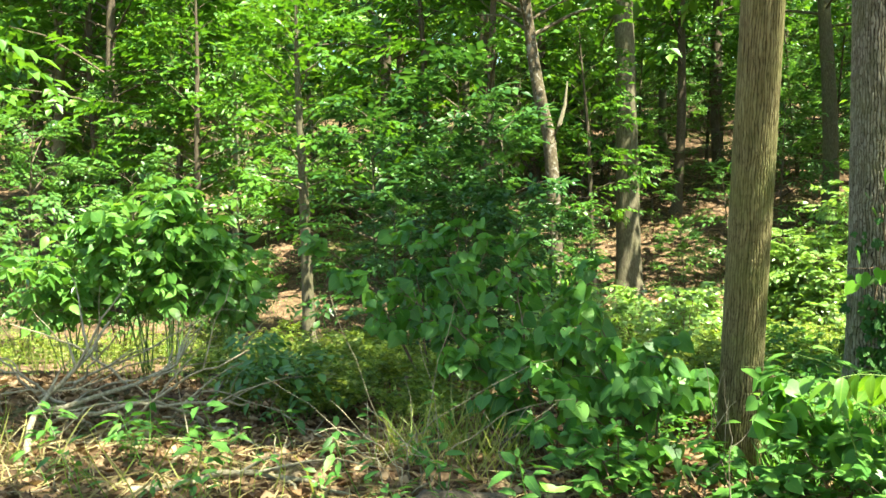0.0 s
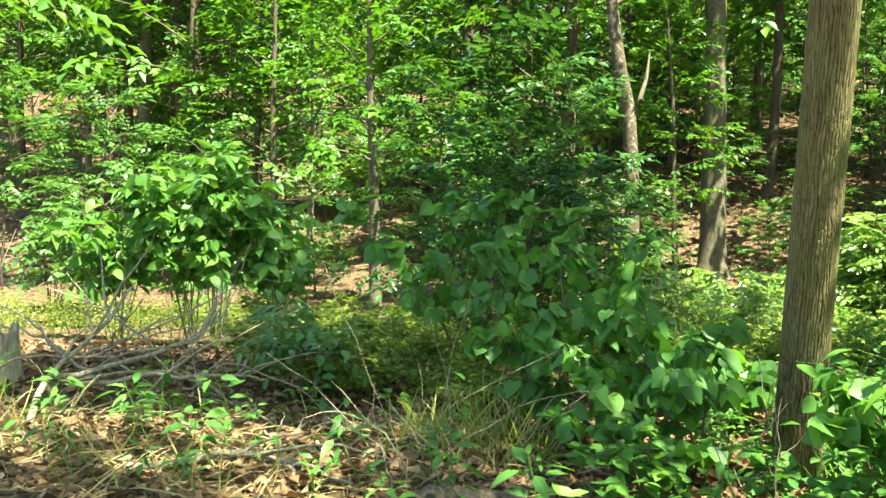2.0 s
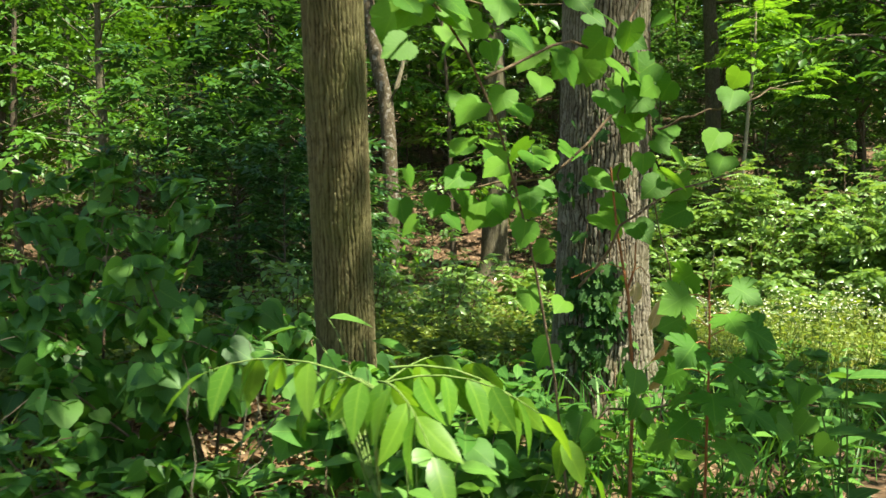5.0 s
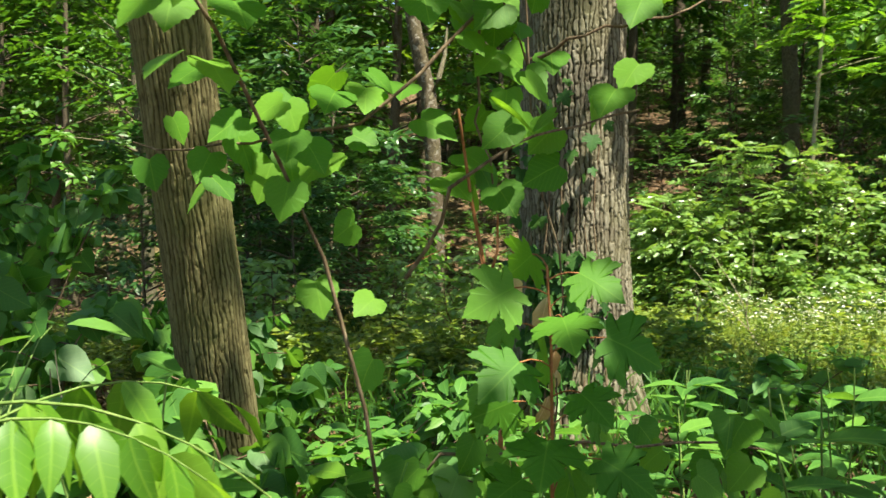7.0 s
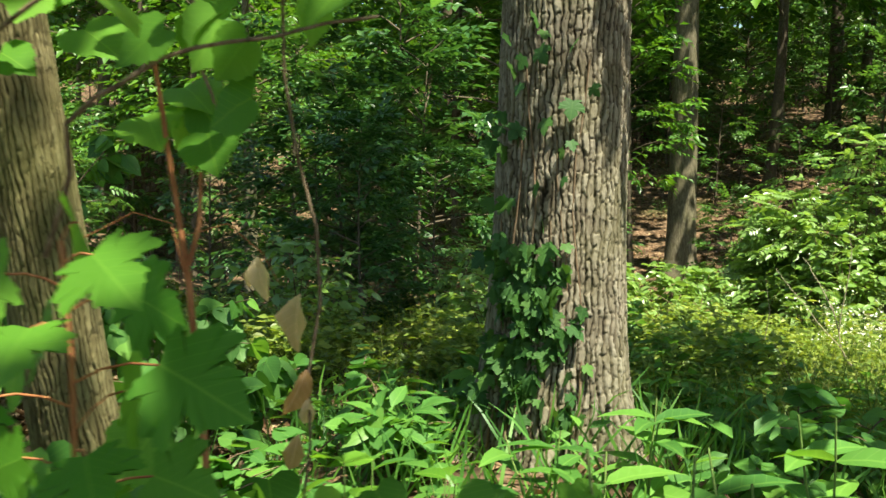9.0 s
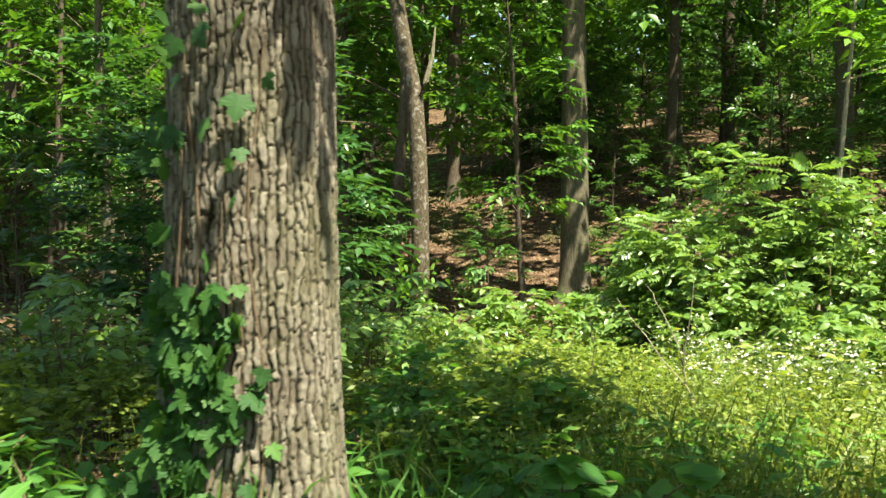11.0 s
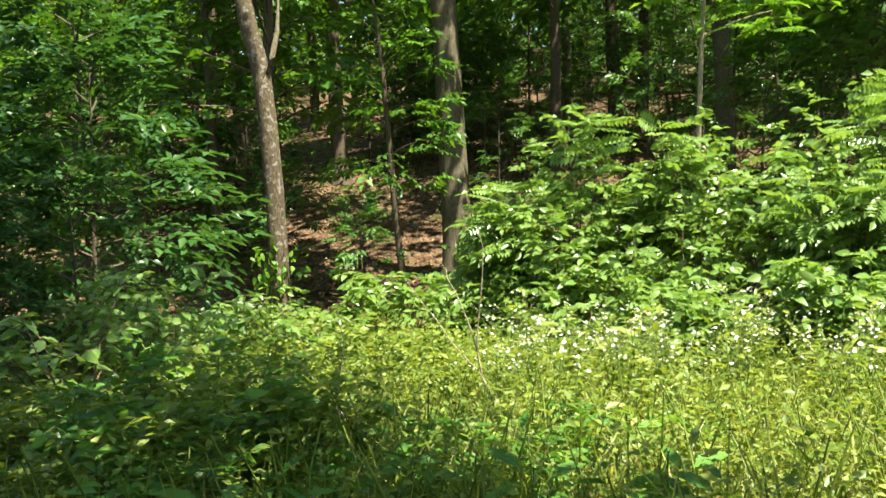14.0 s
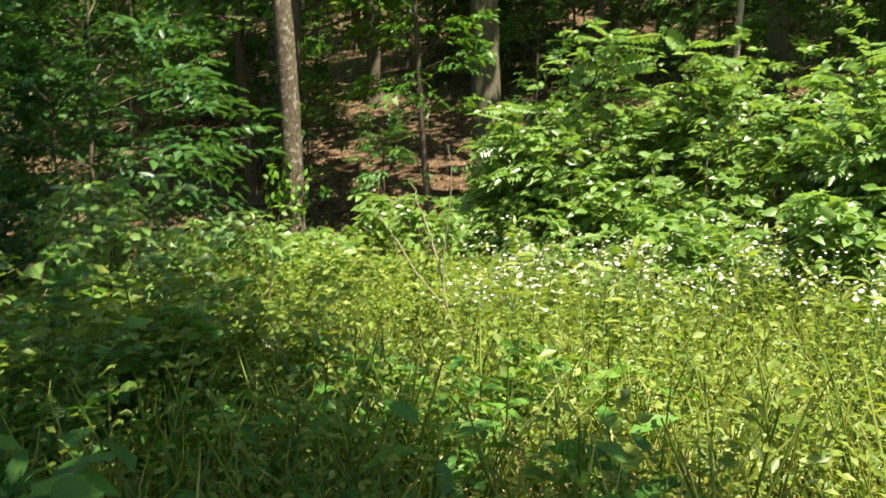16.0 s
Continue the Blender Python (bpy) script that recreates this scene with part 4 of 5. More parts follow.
def build_path_side():
    rng = np.random.default_rng(51)
    lance = mesh_from("leaf", LANCE[0] * (1.35, 1, 1), LANCE[1], L_LIME, LANCE[2])
    weed = mesh_from("leaf", MAPLE[0] * (0.72, 1, 1.3), MAPLE[1], L_LIME, MAPLE[2])
    oval = mesh_from("leaf", OVATE[0], OVATE[1], L_BROAD, OVATE[2])
    lime_oval = mesh_from("leaf", OVATE[0], OVATE[1], L_LIME, OVATE[2])
    maple = mesh_from("leaf", MAPLE[0], MAPLE[1], L_MAPLE, MAPLE[2])
    grape = mesh_from("leaf", GRAPE[0], GRAPE[1], L_VINE, GRAPE[2])
    dead = mesh_from("leaf", *blade_shape([(0.12, 0.15), (0.22, 0.4), (0.17, 0.68), (0.06, 0.9)], 0.9, 0.45, 0.4)[:2], L_DEAD, OVATE[2])

    # sapling with long drooping leaflets
    at = place(-0.2, 1.95)
    ob = thing("compound_leaf_sapling", at, "sapling with bright green drooping compound leaves", "sapling")
    top = np.array((-0.2, 1.8, 1.1)) - at
    part("stem", tubes("stem", [(bent((0, 0, -0.05), top, rng, 0, 7, 0.02), np.linspace(0.011, 0.005, 7))], M_GREENSTEM, 6), ob)
    for end, n in (((-0.66, 1.72, 1.16), 6), ((0.26, 1.86, 1.03), 7), ((-0.02, 1.5, 1.0), 4), ((0.1, 2.35, 1.05), 5), ((-0.5, 2.25, 0.95), 5), ((0.42, 2.1, 0.8), 5)):
        end = np.array(end) - at
        line = bent(top + rng.normal(0, 0.02, 3), end, rng, 0.14, 8, 0.01)
        part("leafstalk", tubes("leafstalk", [(line, np.linspace(0.004, 0.0015, 8))], M_GREENSTEM, 5), ob)
        d = (end - top) / np.linalg.norm(end - top)
        side = np.array((-d[1], d[0], 0))
        for k in range(n):
            i = min(7, 1 + int(k * 6.5 / n))
            for s in (-1, 1):
                leaf_at(lance, ob, line[i], d * 0.35 + side * s * 0.55 + np.array((0, 0, -0.85)) + rng.normal(0, 0.12, 3), rng.uniform(0.13, 0.18), rng, 0.5, 0.3)
        leaf_at(lance, ob, line[-1], d + np.array((0, 0, -0.7)), 0.16, rng)
    for x, y, z in ((-0.63, 2.74, 1.14), (-0.68, 2.73, 1.03), (-0.86, 3.0, 1.0), (-0.5, 2.7, 1.18), (-0.45, 2.6, 1.0), (-0.35, 2.8, 1.08), (-0.55, 2.5, 1.05)):
        q = np.array((x, y, z)) - at
        part("leafstalk", tubes("leafstalk", [(bent(top - (0, 0, 0.3), q, rng, 0.1, 5, 0.02), np.linspace(0.003, 0.0015, 5))], M_GREENSTEM, 4), ob)
        leaf_at(oval, ob, q, rng.normal(0, 0.6, 3) * (1, 1, 0.2) + (0, -0.4, -0.1), 0.17, rng, 1.0)

    # sapling with broad oval leaves behind it
    at = place(-0.15, 2.4)
    ob = thing("oval_leaf_sapling", at, "shaded sapling with broad oval mid-green leaves", "sapling")
    for s in range(4):
        tip = np.array((-0.3 + 0.16 * s + rng.normal(0, 0.04), rng.normal(0, 0.1), 0.78 + 0.08 * (s % 3)))
        line = bent((0, 0, -0.05), tip, rng, 0.02, 8, 0.02)
        part("stem", tubes("stem", [(line, np.linspace(0.006, 0.003, 8))], M_GREENSTEM, 5), ob)
        for k in range(9):
            a = k * 2.4 + s
            leaf_at(oval, ob, line[3 + k // 2], (math.cos(a), math.sin(a), 0.05), rng.uniform(0.11, 0.16), rng, 1.0, 0.15, face=(0.2, -0.35, 0.9))

    # lime-green upright weed
    at = place(-0.72, -0.02)
    ob = thing("upright_weed", at, "lime-green upright weed with narrow pointed leaves", "weed")
    top = np.array((-0.69, -0.05, 1.6)) - at
    line = bent((0, 0, -0.05), top, rng, 0, 12, 0.01)
    part("stem", tubes("stem", [(line, np.linspace(0.008, 0.004, 12))], M_GREENSTEM, 6), ob)
    for k in range(20):
        q = 0.45 + 0.55 * k / 19
        i = min(10, int(q * 11))
        a = k * 2.4
        leaf_at(weed, ob, line[i] + (line[i + 1] - line[i]) * (q * 11 - i), (math.cos(a), math.sin(a), 0.75 * q - 0.3), 0.165 - 0.085 * max(0, q - 0.6) / 0.4, rng, 1.0, 0.2, face=(0.25, -0.8, 0.5))

    # grape vine that hangs across the view
    at = place(0.45, 2.75)
    ob = thing("grape_vine", at, "hanging vine with broad lobed translucent leaves", "vine")
    runs = [
        ([(0.45, 2.75, 0.1), (0.3, 2.6, 1.3), (0.1, 2.2, 2.0), (-0.2, 1.75, 2.4), (-0.4, 1.4, 2.75)], 26),
        ([(0.1, 2.2, 2.0), (0.35, 2.3, 2.15), (0.65, 2.7, 2.1), (0.75, 3.1, 1.9)], 24),
        ([(0.75, 3.2, 2.6), (0.62, 2.9, 2.1), (0.62, 2.95, 1.75), (0.66, 3.0, 1.55)], 16),
        ([(0.62, 2.9, 2.0), (0.35, 2.75, 1.72), (0.0, 2.75, 1.66), (-0.35, 2.8, 1.66)], 20),
        ([(0.45, 2.75, 1.3), (0.62, 2.62, 1.58), (0.8, 2.7, 1.66), (1.05, 2.85, 1.72)], 7),
        ([(0.4, 2.8, 0.4), (0.5, 2.65, 0.86), (0.95, 2.78, 0.86), (1.38, 2.9, 0.82)], 22),
        ([(-0.2, 1.75, 2.4), (-0.1, 2.1, 2.25), (0.1, 2.5, 2.3), (0.4, 3.0, 2.4)], 14),
        ([(0.75, 3.1, 1.9), (0.9, 3.0, 1.95), (1.1, 3.1, 2.0), (1.35, 3.3, 2.1)], 4),
    ]
    for pts, n in runs:
        pts = np.array(pts) - at
        t = np.linspace(0, len(pts) - 1, 12)
        line = np.stack([np.interp(t, range(len(pts)), pts[:, c]) for c in range(3)], 1) + rng.normal(0, 0.008, (12, 3))
        part("stem", tubes("stem", [(line, np.linspace(0.006, 0.003, 12))], M_TWIG, 6), ob)
        for k in range(int(1.15 * n)):
            q = rng.uniform(0.2, 1) * 11
            i = min(10, int(q))
            p = line[i] + (line[i + 1] - line[i]) * (q - i) + rng.normal(0, 0.07, 3)
            leaf_at(grape, ob, p, np.array((rng.normal(0, 0.6), rng.normal(-0.3, 0.4), -0.55)), rng.uniform(0.08, 0.125), rng, 1.0, 0.3, face=(0.3, -0.6, 0.75))

    # lobed-leaf maple seedling
    at = place(0.84, 2.42)
    ob = thing("maple_sapling", at, "young maple sapling with bright lobed leaves", "sapling")
    top = np.array((0.81, 2.34, 1.36)) - at
    line = bent((0, 0, -0.05), top, rng, 0, 9, 0.012)
    part("stem", tubes("stem", [(line, np.linspace(0.007, 0.003, 9))], M_REDSTEM, 6), ob)
    for k in range(20):
        q = 0.55 + 0.45 * k / 19
        i = min(7, int(q * 8))
        p = line[i] + (line[i + 1] - line[i]) * (q * 8 - i)
        a = k * 2.4 + 0.4
        out = np.array((math.cos(a), math.sin(a), 0.25))
        e = p + out * rng.uniform(0.07, 0.13)
        part("leafstalk", tubes("leafstalk", [(bent(p, e, rng, 0.1, 4, 0.01), np.full(4, 0.0018))], M_REDSTEM, 4), ob)
        leaf_at(maple, ob, e, out * 0.8 + np.array((0, -0.1, -0.55)), rng.uniform(0.1, 0.145), rng, 1.0, 0.15, face=(0.35, -0.75, 0.55))

    # bare red-brown stem, and the twig with withered leaves
    at = place(0.68, 2.95)
    ob = thing("bare_cane", at, "bare red-brown forked cane among the leaves", "cane")
    for pts, r in (([(0.66, 2.95, 0.1), (0.67, 2.92, 0.9), (0.645, 2.9, 1.25), (0.6, 2.9, 1.5), (0.57, 2.88, 1.75)], 0.0085), ([(0.645, 2.9, 1.28), (0.67, 2.9, 1.36), (0.672, 2.9, 1.46)], 0.0055),
                   ([(0.655, 2.9, 1.2), (0.62, 2.88, 1.36), (0.55, 2.86, 1.38), (0.42, 2.86, 1.32)], 0.0025), ([(0.655, 2.9, 1.34), (0.7, 2.95, 1.36), (0.75, 3.0, 1.3), (0.77, 3.03, 1.24)], 0.002)):
        part("cane", tubes("cane", [(rel(at, *pts), np.linspace(r, r * 0.5, len(pts)))], M_REDSTEM, 6), ob)
    at = place(0.82, 3.08)
    ob = thing("withered_twig", at, "thin hanging twig with curled withered brown leaves", "twig")
    pts = [(0.74, 3.07, 2.3), (0.76, 3.07, 1.66), (0.79, 3.07, 1.5), (0.835, 3.07, 1.35), (0.845, 3.07, 1.2), (0.82, 3.07, 1.05), (0.825, 3.07, 0.9), (0.8, 3.07, 0.7)]
    part("stem", tubes("stem", [(rel(at, *pts), np.linspace(0.0035, 0.003, 8))], M_TWIG, 6), ob)
    for x, y, z, w, size in ((0.80, 3.07, 1.215, (-0.25, 0, -1), 0.125), (0.70, 3.07, 1.29, (0.1, 0, -1), 0.09), (0.82, 3.06, 1.06, (-0.25, -0.2, -1), 0.1), (0.825, 3.06, 1.0, (-0.2, 0.2, -1), 0.07), (0.80, 3.07, 0.92, (-0.3, 0, -1), 0.09), (0.69, 3.07, 1.27, (-0.3, 0, -1), 0.05)):
        leaf_at(dead, ob, np.array((x, y, z)) - at, w, 1.15 * size, rng, 1.0, 0.2, face=(0.4, -0.9, 0.2))

    # broad-bladed plants in front of the oak
    wide = mesh_from("leaf", LANCE[0] * (1.1, 1, 1), LANCE[1], L_HEART, LANCE[2])
    for k, (x, y, h) in enumerate(((1.6, 3.1, 0.95), (1.95, 4.25, 0.85), (1.3, 4.0, 0.6), (1.05, 4.6, 0.5), (1.75, 3.7, 0.8), (1.35, 4.8, 0.6), (2.1, 3.6, 0.6))):
        at = place(x, y)
        ob = thing("broad_bladed_plant", at, "shaded plant with long arching pointed green leaves", "herb", "arching plants by the oak")
        for s in range(2):
            tip = np.array((rng.normal(0, 0.12), rng.normal(0, 0.12), h - at[2] * 0.5))
            line = bent((0, 0, -0.05), tip, rng, 0, 8, 0.02)
            part("stem", tubes("stem", [(line, np.linspace(0.006, 0.003, 8))], M_GREENSTEM, 5), ob)
            for j in range(9):
                q = 0.3 + 0.7 * j / 8
                i = min(6, int(q * 7))
                a = j * 2.3 + s
                leaf_at(wide, ob, line[i], (math.cos(a), math.sin(a), 0.35), rng.uniform(0.17, 0.27), rng, 1.0, 0.2)
    # lime seedlings
    for x, y, h in ((0.72, 3.5, 0.72), (0.85, 3.8, 0.6), (0.74, 4.4, 0.45), (1.05, 3.4, 0.6), (0.4, 3.3, 0.6), (0.2, 2.9, 0.7), (-0.5, 3.05, 0.8), (0.3, 2.5, 0.6), (0.6, 2.6, 0.5)):
        at = place(x, y)
        ob = thing("seedling", at, "low seedling with oval bright green leaves", "seedling", "seedlings by the path")
        for s in range(3):
            tip = np.array((rng.normal(0, 0.1), rng.normal(0, 0.1), h - at[2]))
            line = bent((0, 0, -0.05), tip, rng, 0, 6, 0.03)
            part("stem", tubes("stem", [(line, np.linspace(0.004, 0.002, 6))], M_GREENSTEM, 5), ob)
            for j in range(7):
                a = j * 2.4 + s
                leaf_at(lime_oval if h > 0.5 else oval, ob, line[min(5, 2 + j // 2)], (math.cos(a), math.sin(a), 0.15), rng.uniform(0.09, 0.14), rng, 1.0, 0.2)


build_path_side()


# more thicket leaves along the foot of the walk
def build_verge():
    rng = np.random.default_rng(61)
    for k, (x, y, h) in enumerate(((0.2, 3.9, 0.4), (-0.2, 4.6, 0.5), (-0.3, 2.9, 0.6), (-0.9, 2.9, 0.55), (0.2, 5.4, 0.5), (2.0, 6.0, 0.6), (-0.05, 2.2, 0.45), (-1.6, 2.9, 0.5), (1.9, 5.2, 0.45))):
        shrub("ground_vine", "low ground vine with heart-shaped dark green leaves", place(x, y), around(rng, 6, h, 0.45, 0.4), HEART, L_HEART, M_TWIG, 0.095, 700 + k, 6, 5, 0.25, -0.3, 0.9, 0.3, 0.006, "vine", "ground vines")


build_verge()


# ---- dead wood ----
def build_dead_wood():
    rng = np.random.default_rng(71)

    def branch(name, label, pts, r, forks, group, sides=7):
        pts = np.array(pts, float)
        at = np.array(pts[0])
        ob = thing(name, at, label, "branch", group)
        t = np.linspace(0, len(pts) - 1, 12)
        line = np.stack([np.interp(t, range(len(pts)), pts[:, c]) for c in range(3)], 1) - at + rng.normal(0, 0.012, (12, 3))
        part("main_stem", tubes("main_stem", [(line, np.linspace(r, r * 0.35, 12))], M_DEADWOOD, sides), ob)
        for k in range(forks):
            i = int(rng.integers(3, 11))
            d = (line[min(11, i + 1)] - line[i - 1])
            d = d / np.linalg.norm(d) + rng.normal(0, 0.6, 3) + (0, 0, 0.3)
            part("fork", tubes("fork", [(bent(line[i], line[i] + d * rng.uniform(0.25, 0.6), rng, 0.05, 6, 0.08), np.linspace(r * 0.5, 0.002, 6))], M_DEADWOOD, 5), ob)

    g = "brush pile"
    branch("brush_branch", "grey dead branch with bare forked twigs", [(-5.95, 3.2, 0.28), (-6.2, 3.7, 0.45), (-6.25, 4.1, 0.6), (-6.1, 4.5, 0.85), (-6.05, 4.7, 1.1)], 0.03, 4, g)
    branch("brush_branch", "grey dead branch with bare forked twigs", [(-6.3, 4.0, 0.45), (-5.9, 4.5, 0.5), (-5.6, 5.0, 0.62), (-5.55, 5.4, 0.85)], 0.026, 5, g)
    branch("brush_branch", "grey dead branch with bare forked twigs", [(-6.1, 3.9, 0.42), (-5.6, 4.2, 0.44), (-5.0, 4.5, 0.42), (-4.7, 4.6, 0.38)], 0.022, 3, g)
    for k in range(13):
        x, y = rng.uniform(-7.2, -4.9), rng.uniform(3.8, 6.2)
        a = rng.uniform(0, 6.28)
        z = float(land(x, y))
        long = rng.uniform(0.7, 1.5)
        branch("brush_branch", "grey dead branch with bare forked twigs", [(x, y, z + 0.05), (x + 0.4 * long * math.cos(a), y + 0.4 * long * math.sin(a), z + rng.uniform(0.2, 0.45)), (x + long * math.cos(a), y + long * math.sin(a), z + rng.uniform(0.15, 0.8))], rng.uniform(0.01, 0.02), 3, g, 5)
    z = lambda x, y: float(land(x, y))  # noqa: E731
    branch("fallen_branch", "fallen grey branch lying in dry grass", [(-4.9, 2.75, z(-4.9, 2.75) + 0.03), (-4.4, 2.95, z(-4.4, 2.95) + 0.06), (-3.9, 2.95, z(-3.9, 2.95) + 0.05), (-3.4, 2.75, z(-3.4, 2.75) + 0.03)], 0.03, 2, "fallen sticks")
    for k in range(16):
        x, y, a = rng.uniform(-6.2, -1.6), rng.uniform(2.4, 4.8), rng.uniform(0, 3.14)
        long = rng.uniform(0.3, 0.9)
        x2, y2 = x + long * math.cos(a), y + long * math.sin(a)
        branch("fallen_branch", "fallen grey stick lying on dry leaves", [(x, y, z(x, y) + 0.02), ((x + x2) / 2, (y + y2) / 2, z((x + x2) / 2, (y + y2) / 2) + 0.05), (x2, y2, z(x2, y2) + 0.03)], rng.uniform(0.006, 0.014), 1, "fallen sticks", 5)
    for k in range(9):
        x, y = rng.uniform(-3.2, -0.8), rng.uniform(2.7, 3.6)
        branch("dry_stalk", "pale dry stalk leaning out of the thicket", [(x, y, z(x, y)), (x + rng.normal(0, 0.15), y - 0.05, z(x, y) + 0.25), (x + rng.normal(0, 0.3), y - 0.1, z(x, y) + rng.uniform(0.4, 0.8))], 0.007, 2, "dry stalks", 5)
    branch("dry_stalk", "pale straight dry stalk before the leaning tree", [(-0.98, 2.6, z(-0.98, 2.6)), (-1.0, 2.6, 0.6), (-1.04, 2.62, 1.05)], 0.005, 0, "dry stalks", 5)
    branch("dead_twig", "dark dead twig arching out of the grass", [(2.85, 9.4, z(2.85, 9.4)), (2.72, 9.6, -0.2), (2.55, 9.8, 0.05), (2.42, 9.9, 0.5)], 0.012, 3, "dead twigs", 5)
    branch("dead_twig", "dark dead twig arching out of the grass", [(2.2, 8.3, z(2.2, 8.3)), (2.0, 8.5, 0.05), (1.8, 8.6, 0.2)], 0.009, 3, "dead twigs", 5)
    # broken stump and a sunken log
    at = place(-7.15, 4.5)
    ob = thing("broken_stump", at, "small pale broken tree stump", "stump")
    t = np.linspace(0, 2 * np.pi, 16, endpoint=False)
    rows = [(-0.1, 0.16), (0.05, 0.13), (0.25, 0.11), (0.42, 0.105)]
    v = [(r * math.cos(a) * (1 + 0.1 * math.sin(3 * a)), r * math.sin(a), h + (0.09 * math.sin(5 * a) + 0.06 * math.sin(2 * a) if h > 0.4 else 0)) for h, r in rows for a in t] + [(0, 0, 0.36)]
    f = [(k * 16 + j, k * 16 + (j + 1) % 16, (k + 1) * 16 + (j + 1) % 16, (k + 1) * 16 + j) for k in range(3) for j in range(16)]
    f += [(48 + j, 48 + (j + 1) % 16, 64, 64) for j in range(16)]
    me = bpy.data.meshes.new("stump")
    me.from_pydata(v, [], [tuple(dict.fromkeys(q)) for q in f])
    me.materials.append(M_DEADWOOD)
    part("stump", me, ob)
    for pts in ([(-2.95, 2.55), (-2.3, 2.7)], [(0.3, 14.6), (1.5, 14.8)]):
        (xa, ya), (xb, yb) = pts
        a = np.array((xa, ya, z(xa, ya) + 0.06))
        ob = thing("rotten_log", a, "short dark rotten log half sunk in leaves", "log")
        part("log", tubes("log", [(bent((0, 0, 0), np.array((xb, yb, z(xb, yb) + 0.05)) - a, rng, 0, 9, 0.02), np.interp(range(9), [0, 1, 7, 8], [0.02, 0.09, 0.075, 0.02]))], M_DARKBARK, 10), ob)


build_dead_wood()


# ---- flowers of the clearing ----
def build_flowers():
    rng = np.random.default_rng(81)
    n = 11
    a = np.arange(n) * 2 * np.pi / n
    petal = (np.array([(0, 0, 0), (0.22, 0.5, 0.05), (0, 1, -0.05), (-0.22, 0.5, 0.05)]), np.array([(0, 1, 2), (0, 2, 3)]), np.zeros((4, 2)))
    v, f, uv = combine(petal, frames_of(np.zeros((n, 3)), np.stack([np.cos(a), np.sin(a), np.full(n, 0.1)], 1), 1.0, rng, 1.0, 0.02))
    head = mesh_from("flower_head", v, f, L_PETAL, uv)
    models = []
    for k in range(4):
        ob = thing("white_wildflower", (0, 0, 0), "tall weed topped with small white daisy flowers", "flower", "white wildflowers")
        pos, way = [], []
        for s in range(3):
            tip = np.array((rng.normal(0, 0.16), rng.normal(0, 0.16), rng.uniform(0.6, 0.95)))
            line = bent((0, 0, -0.05), tip, rng, 0.03, 8, 0.02)
            part("stem", tubes("stem", [(line, np.linspace(0.004, 0.002, 8))], M_GREENSTEM, 4), ob)
            for j in range(14):
                pos.append(line[1 + j // 2 if j < 12 else 7])
                way.append((rng.normal(0, 1), rng.normal(0, 1), 0.5))
            for j in range(7):
                e = tip + rng.normal(0, 0.07, 3) * (1, 1, 0.5)
                part("stalk", tubes("stalk", [(bent(line[6], e, rng, 0, 3, 0.02), np.full(3, 0.0015))], M_GREENSTEM, 3), ob)
                c = new("flower_head", head)
                c.parent = ob
                c.matrix_basis = Matrix.Translation(e.tolist()) @ Euler((rng.normal(0, 0.4), rng.normal(0, 0.4), 0)).to_matrix().to_4x4() @ Matrix.Scale(rng.uniform(0.01, 0.016), 4)
        lv = combine(LANCE, frames_of(pos, way, rng.uniform(0.07, 0.13, len(pos)), rng, 0.9, 0.3))
        part("foliage", mesh_from("foliage", lv[0], lv[1], L_HERB, lv[2]), ob)
        models.append(ob)
    for k in range(74):
        x = rng.uniform(2.5, 5.4)
        y = 11.0 + rng.normal(0, 1.2)
        m = Matrix.Translation((x, y, float(land(x, y)))) @ Matrix.Rotation(rng.uniform(0, 6.28), 4, "Z") @ Matrix.Scale(rng.uniform(0.8, 1.15), 4)
        if k < 4:
            models[k].matrix_basis = m
        else:
            ob = copy_thing(models[k % 4], m)
            ob.scale = [rng.uniform(0.8, 1.15)] * 3
    at = place(2.04, 14.9)
    ob = thing("yellowed_plant", at, "withering plant with yellow-orange leaves", "herb")
    part("stem", tubes("stem", [([(0, 0, -0.05), (0.02, 0, 0.25), (0, 0, 0.5)], (0.006, 0.005, 0.003))], M_GREENSTEM, 5), ob)
    leaf = mesh_from("leaf", OVATE[0], OVATE[1], L_YELLOW, OVATE[2])
    for k in range(12):
        leaf_at(leaf, ob, np.array((0, 0, 0.1 + 0.035 * k)), (math.cos(k * 2.4), math.sin(k * 2.4) - 0.4, 0.3), rng.uniform(0.14, 0.22), rng, 0.5, 0.4)


build_flowers()


# ---- what nobody could count ----
def scatter(name, label, category, spots, shape, size, material, seed, lift=0.0, flat=0.9, spin=0.3, up=0.0):
    rng = np.random.default_rng(seed)
    spots = np.asarray(spots)
    n = len(spots)
    pos = np.column_stack([spots, land(spots[:, 0], spots[:, 1]) + lift + 0.0 * spots[:, 0]])
    a = rng.uniform(0, 2 * np.pi, n)
    way = np.stack([np.cos(a), np.sin(a), np.full(n, up) + rng.normal(0, 0.2, n)], 1)
    lo, hi = size
    v, f, uv = combine(shape, frames_of(pos, way, rng.uniform(lo, hi, n), rng, flat, spin))
    return tagged(new(name, mesh_from(name, v, f, material, uv)), label, category, kind="stuff")


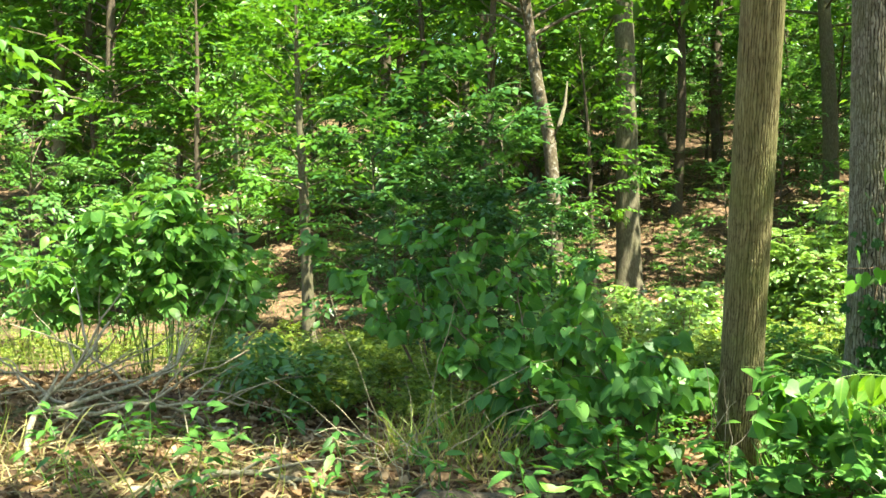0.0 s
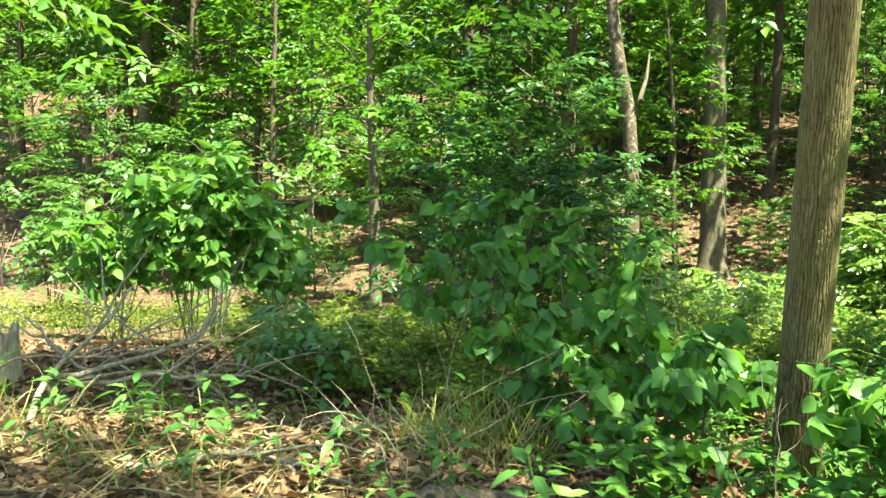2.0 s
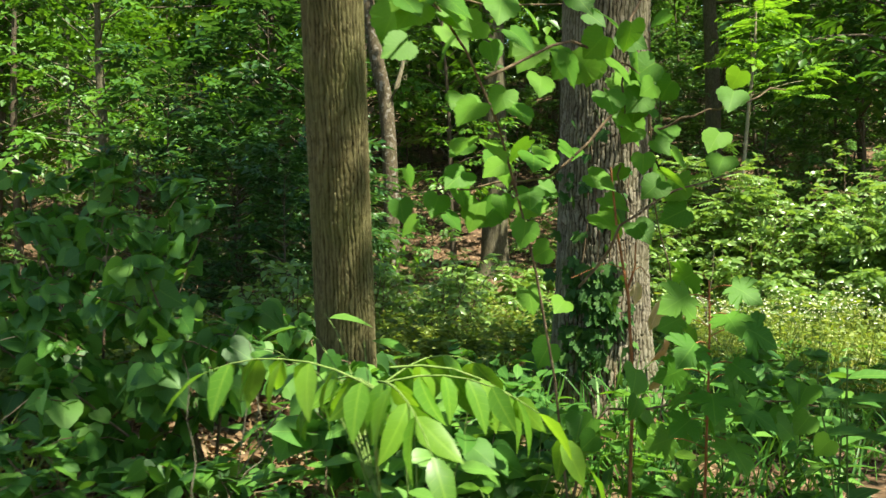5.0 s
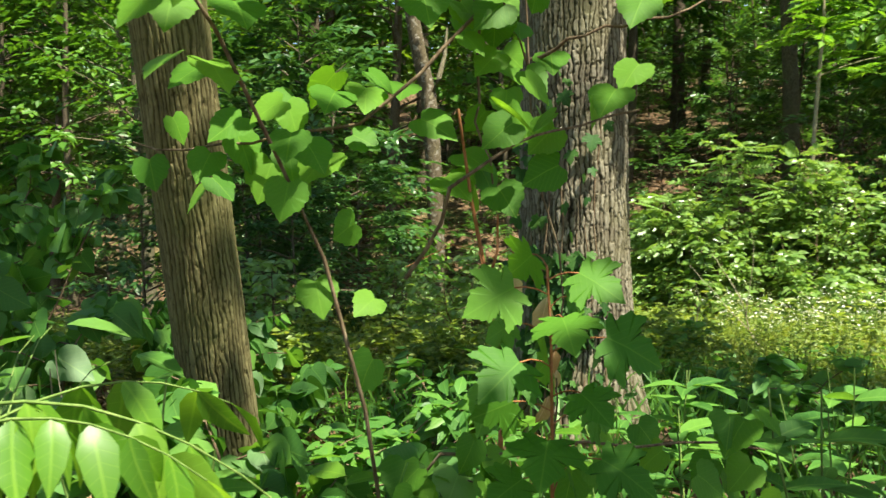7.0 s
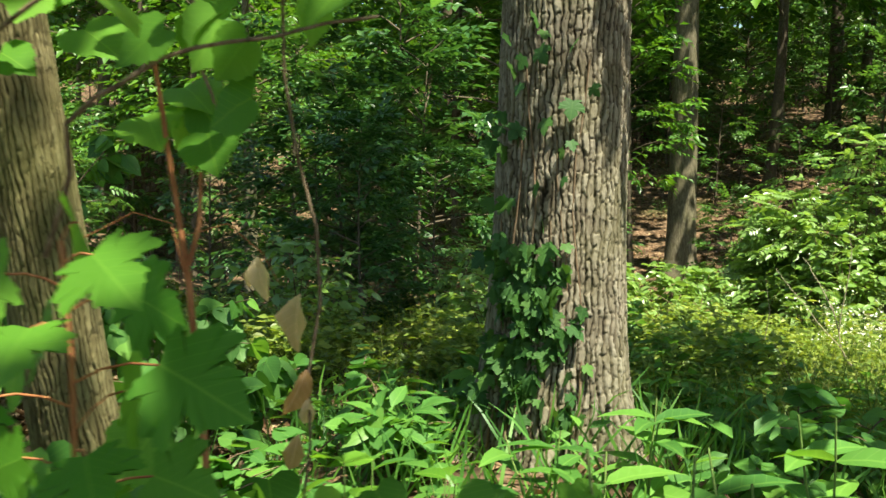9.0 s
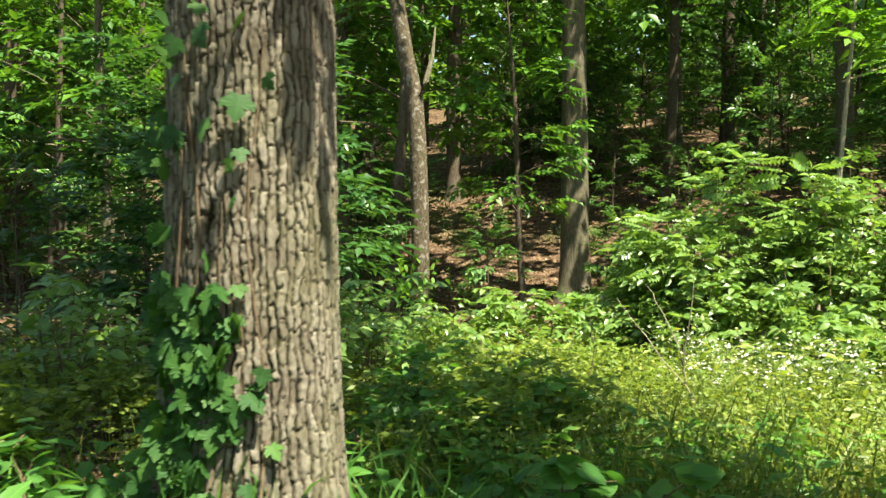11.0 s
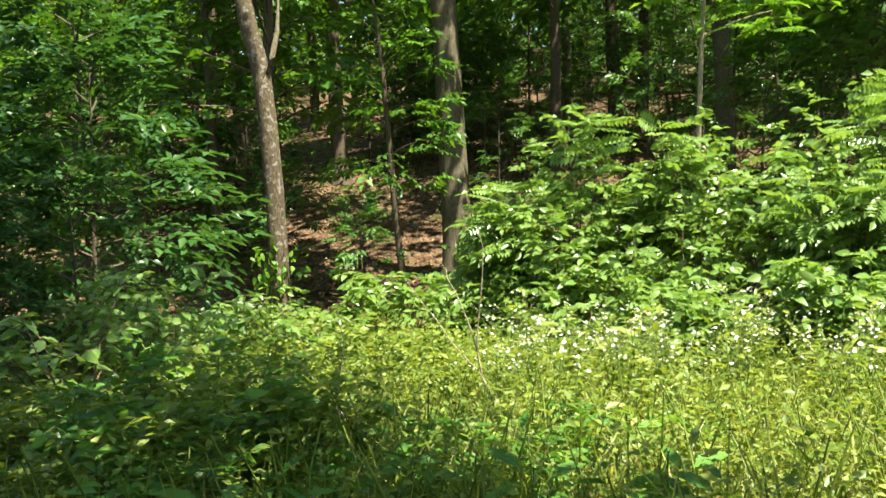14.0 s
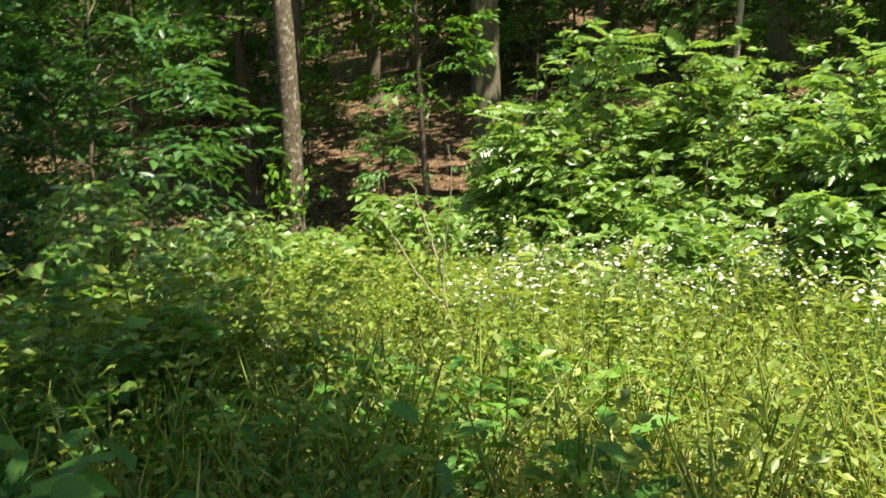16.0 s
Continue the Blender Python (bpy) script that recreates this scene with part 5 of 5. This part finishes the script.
def herb_shape(seed, leaves, leaf, size, spread=0.35):
    """A small herb of unit height: leaves up a stem."""
    rng = np.random.default_rng(seed)
    h = rng.uniform(0.2, 1.0, leaves)
    a = rng.uniform(0, 6.28, leaves)
    pos = np.stack([0.08 * np.cos(a), 0.08 * np.sin(a), h], 1) * (spread / 0.35, spread / 0.35, 1)
    way = np.stack([np.cos(a), np.sin(a), rng.uniform(-0.1, 0.5, leaves)], 1)
    v, f, uv = combine(leaf, frames_of(pos, way, size * rng.uniform(0.6, 1.2, leaves), rng, 0.9, 0.3))
    tv, tf = tube([(0, 0, 0), (0.02, 0.01, 0.5), (0, 0, 1)], (0.012, 0.009, 0.005), 3)
    tris = np.concatenate([tf[:, [0, 1, 2]], tf[:, [0, 2, 3]]])
    v, f, uv = np.concatenate([v, tv]), np.concatenate([f, tris + len(v)]), np.concatenate([uv, np.full((len(tv), 2), 0.5)])
    # laid along +y, so that it stands when it is pointed up
    return v[:, [0, 2, 1]] * (1, 1, -1), f, uv


def near_path(p, least):
    """Spots that keep clear of the walked line."""
    t = np.linspace(0, 1, 40)
    rows = np.column_stack([np.interp(t, (0, 0.45, 1), (-1.9, 0.3, 3.6)), np.interp(t, (0, 0.45, 1), (-3.1, -0.5, 4.5))])
    d = np.sqrt(((p[:, None] - rows[None]) ** 2).sum(-1)).min(1)
    return p[d > least]


def build_stuff():
    rng = np.random.default_rng(91)
    box = lambda n, x0, x1, y0, y1: np.column_stack([rng.uniform(x0, x1, n), rng.uniform(y0, y1, n)])  # noqa: E731
    curled = (DIAMOND[0] * (1.25, 1, 2.2), DIAMOND[1], DIAMOND[2])
    scatter("leaf_litter", "brown dry fallen leaves covering the ground", "leaf litter", np.concatenate([box(10500, -8.5, -0.5, 1.8, 8.0), box(3500, -4, 4, -4, 4), box(2500, 0, 6, 5, 14)]), curled, (0.06, 0.13), L_DRY, 1, 0.015, 0.7, 0.6)
    scatter("hill_litter", "brown dry leaves on the shaded hillside", "leaf litter", box(6000, -9, 10, 22, 42), curled, (0.1, 0.2), L_DRY, 2, 0.02, 0.8, 0.5)
    tall = herb_shape(5, 34, DIAMOND, 0.068, 0.7)
    bushy = herb_shape(6, 26, DIAMOND, 0.11, 0.9)
    low = herb_shape(7, 12, (OVAL[0] * (0.75, 1, 1), OVAL[1], OVAL[2]), 0.34, 0.6)
    clear = box(4800, 0.6, 7.5, 6.6, 16.5)
    clear = clear[clear[:, 0] > 0.9]
    scatter("meadow_herbs", "dense yellow-green meadow herbs in the sun", "herbs", clear[:2300], tall, (0.3, 0.7), L_HERB, 3, 0.0, 0.0, 0.5, 2.4)
    scatter("meadow_herbs_bushy", "low bushy yellow-green herbs in the sun", "herbs", clear[2300:3700], bushy, (0.25, 0.6), L_HERB, 4, 0.0, 0.0, 0.5, 2.6)
    scatter("far_herbs", "low green herbs on the clearing floor", "herbs", box(1000, -3.5, 4.5, 11, 20), bushy, (0.3, 0.7), L_HERB, 5, 0.0, 0.0, 0.5, 4.0)
    scatter("wood_herbs", "low leafy herbs of the wood's edge", "herbs", box(1200, -13, -0.5, 6.8, 17), bushy, (0.25, 0.6), L_HERB, 6, 0.0, 0.0, 0.5, 4.0)
    scatter("verge_herbs", "low shaded leafy plants by the path", "herbs", near_path(np.concatenate([box(150, -1.4, 2.6, 2.6, 6.6), box(45, -6.5, -2, 2.2, 4.2), box(200, 1.2, 3.6, 6, 9)]), 1.1), low, (0.2, 0.5), L_HEART, 7, 0.0, 0.0, 0.9, 2.4)
    scatter("hill_saplings", "scattered low green seedlings on the hillside", "seedlings", box(900, -22, 16, 21, 55), bushy, (0.3, 0.9), L_YOUNG, 8, 0.0, 0.0, 0.5, 4.0)
    scatter("verge_blades", "shaded narrow grass blades round the oak", "grass", near_path(box(1500, -0.6, 3.0, 3.6, 7.0), 1.2), (BLADE[0] * (1.6, 1, 1), BLADE[1], BLADE[2]), (0.25, 0.5), L_HEART, 12, 0.0, 0.0, 0.6, 1.6)
    grass = near_path(np.concatenate([box(11000, 1.0, 7.0, 6.4, 13.5), box(260, -3.4, -2.3, 3.4, 4.6), box(80, -7, -3.5, 2.0, 3.2)]), 0.9)
    scatter("grass", "long thin green and straw-coloured grass", "grass", grass, BLADE, (0.2, 0.6), L_GRASS, 9, 0.0, 0.0, 0.5, 1.5)
    scatter("dry_grass", "flattened straw-coloured dry grass", "grass", near_path(np.concatenate([box(900, -6.5, -1.8, 1.8, 4.2), box(1800, 1.2, 5, 6, 10)]), 0.8), BLADE, (0.2, 0.5), L_STRAW, 10, 0.02, 0.3, 0.5, 0.15)
    # distant woods that close the view
    n = 9500
    x = rng.uniform(-105, 85, n)
    y = rng.uniform(76, 112, n)
    z = land(x, y) + 20 * rng.random(n) ** 1.3
    sp = spray(rng)
    v, f, uv = combine(sp, frames_of(np.column_stack([x, y, z]), rng.normal(0, 1, (n, 3)) * (1, 1, 0.4), rng.uniform(2.2, 4.0, n), rng, 1.0, 0.6))
    tagged(new("distant_woods", mesh_from("distant_woods", v, f, L_FAR, uv)), "distant sunlit green woods closing the view", "woods", kind="stuff")


build_stuff()
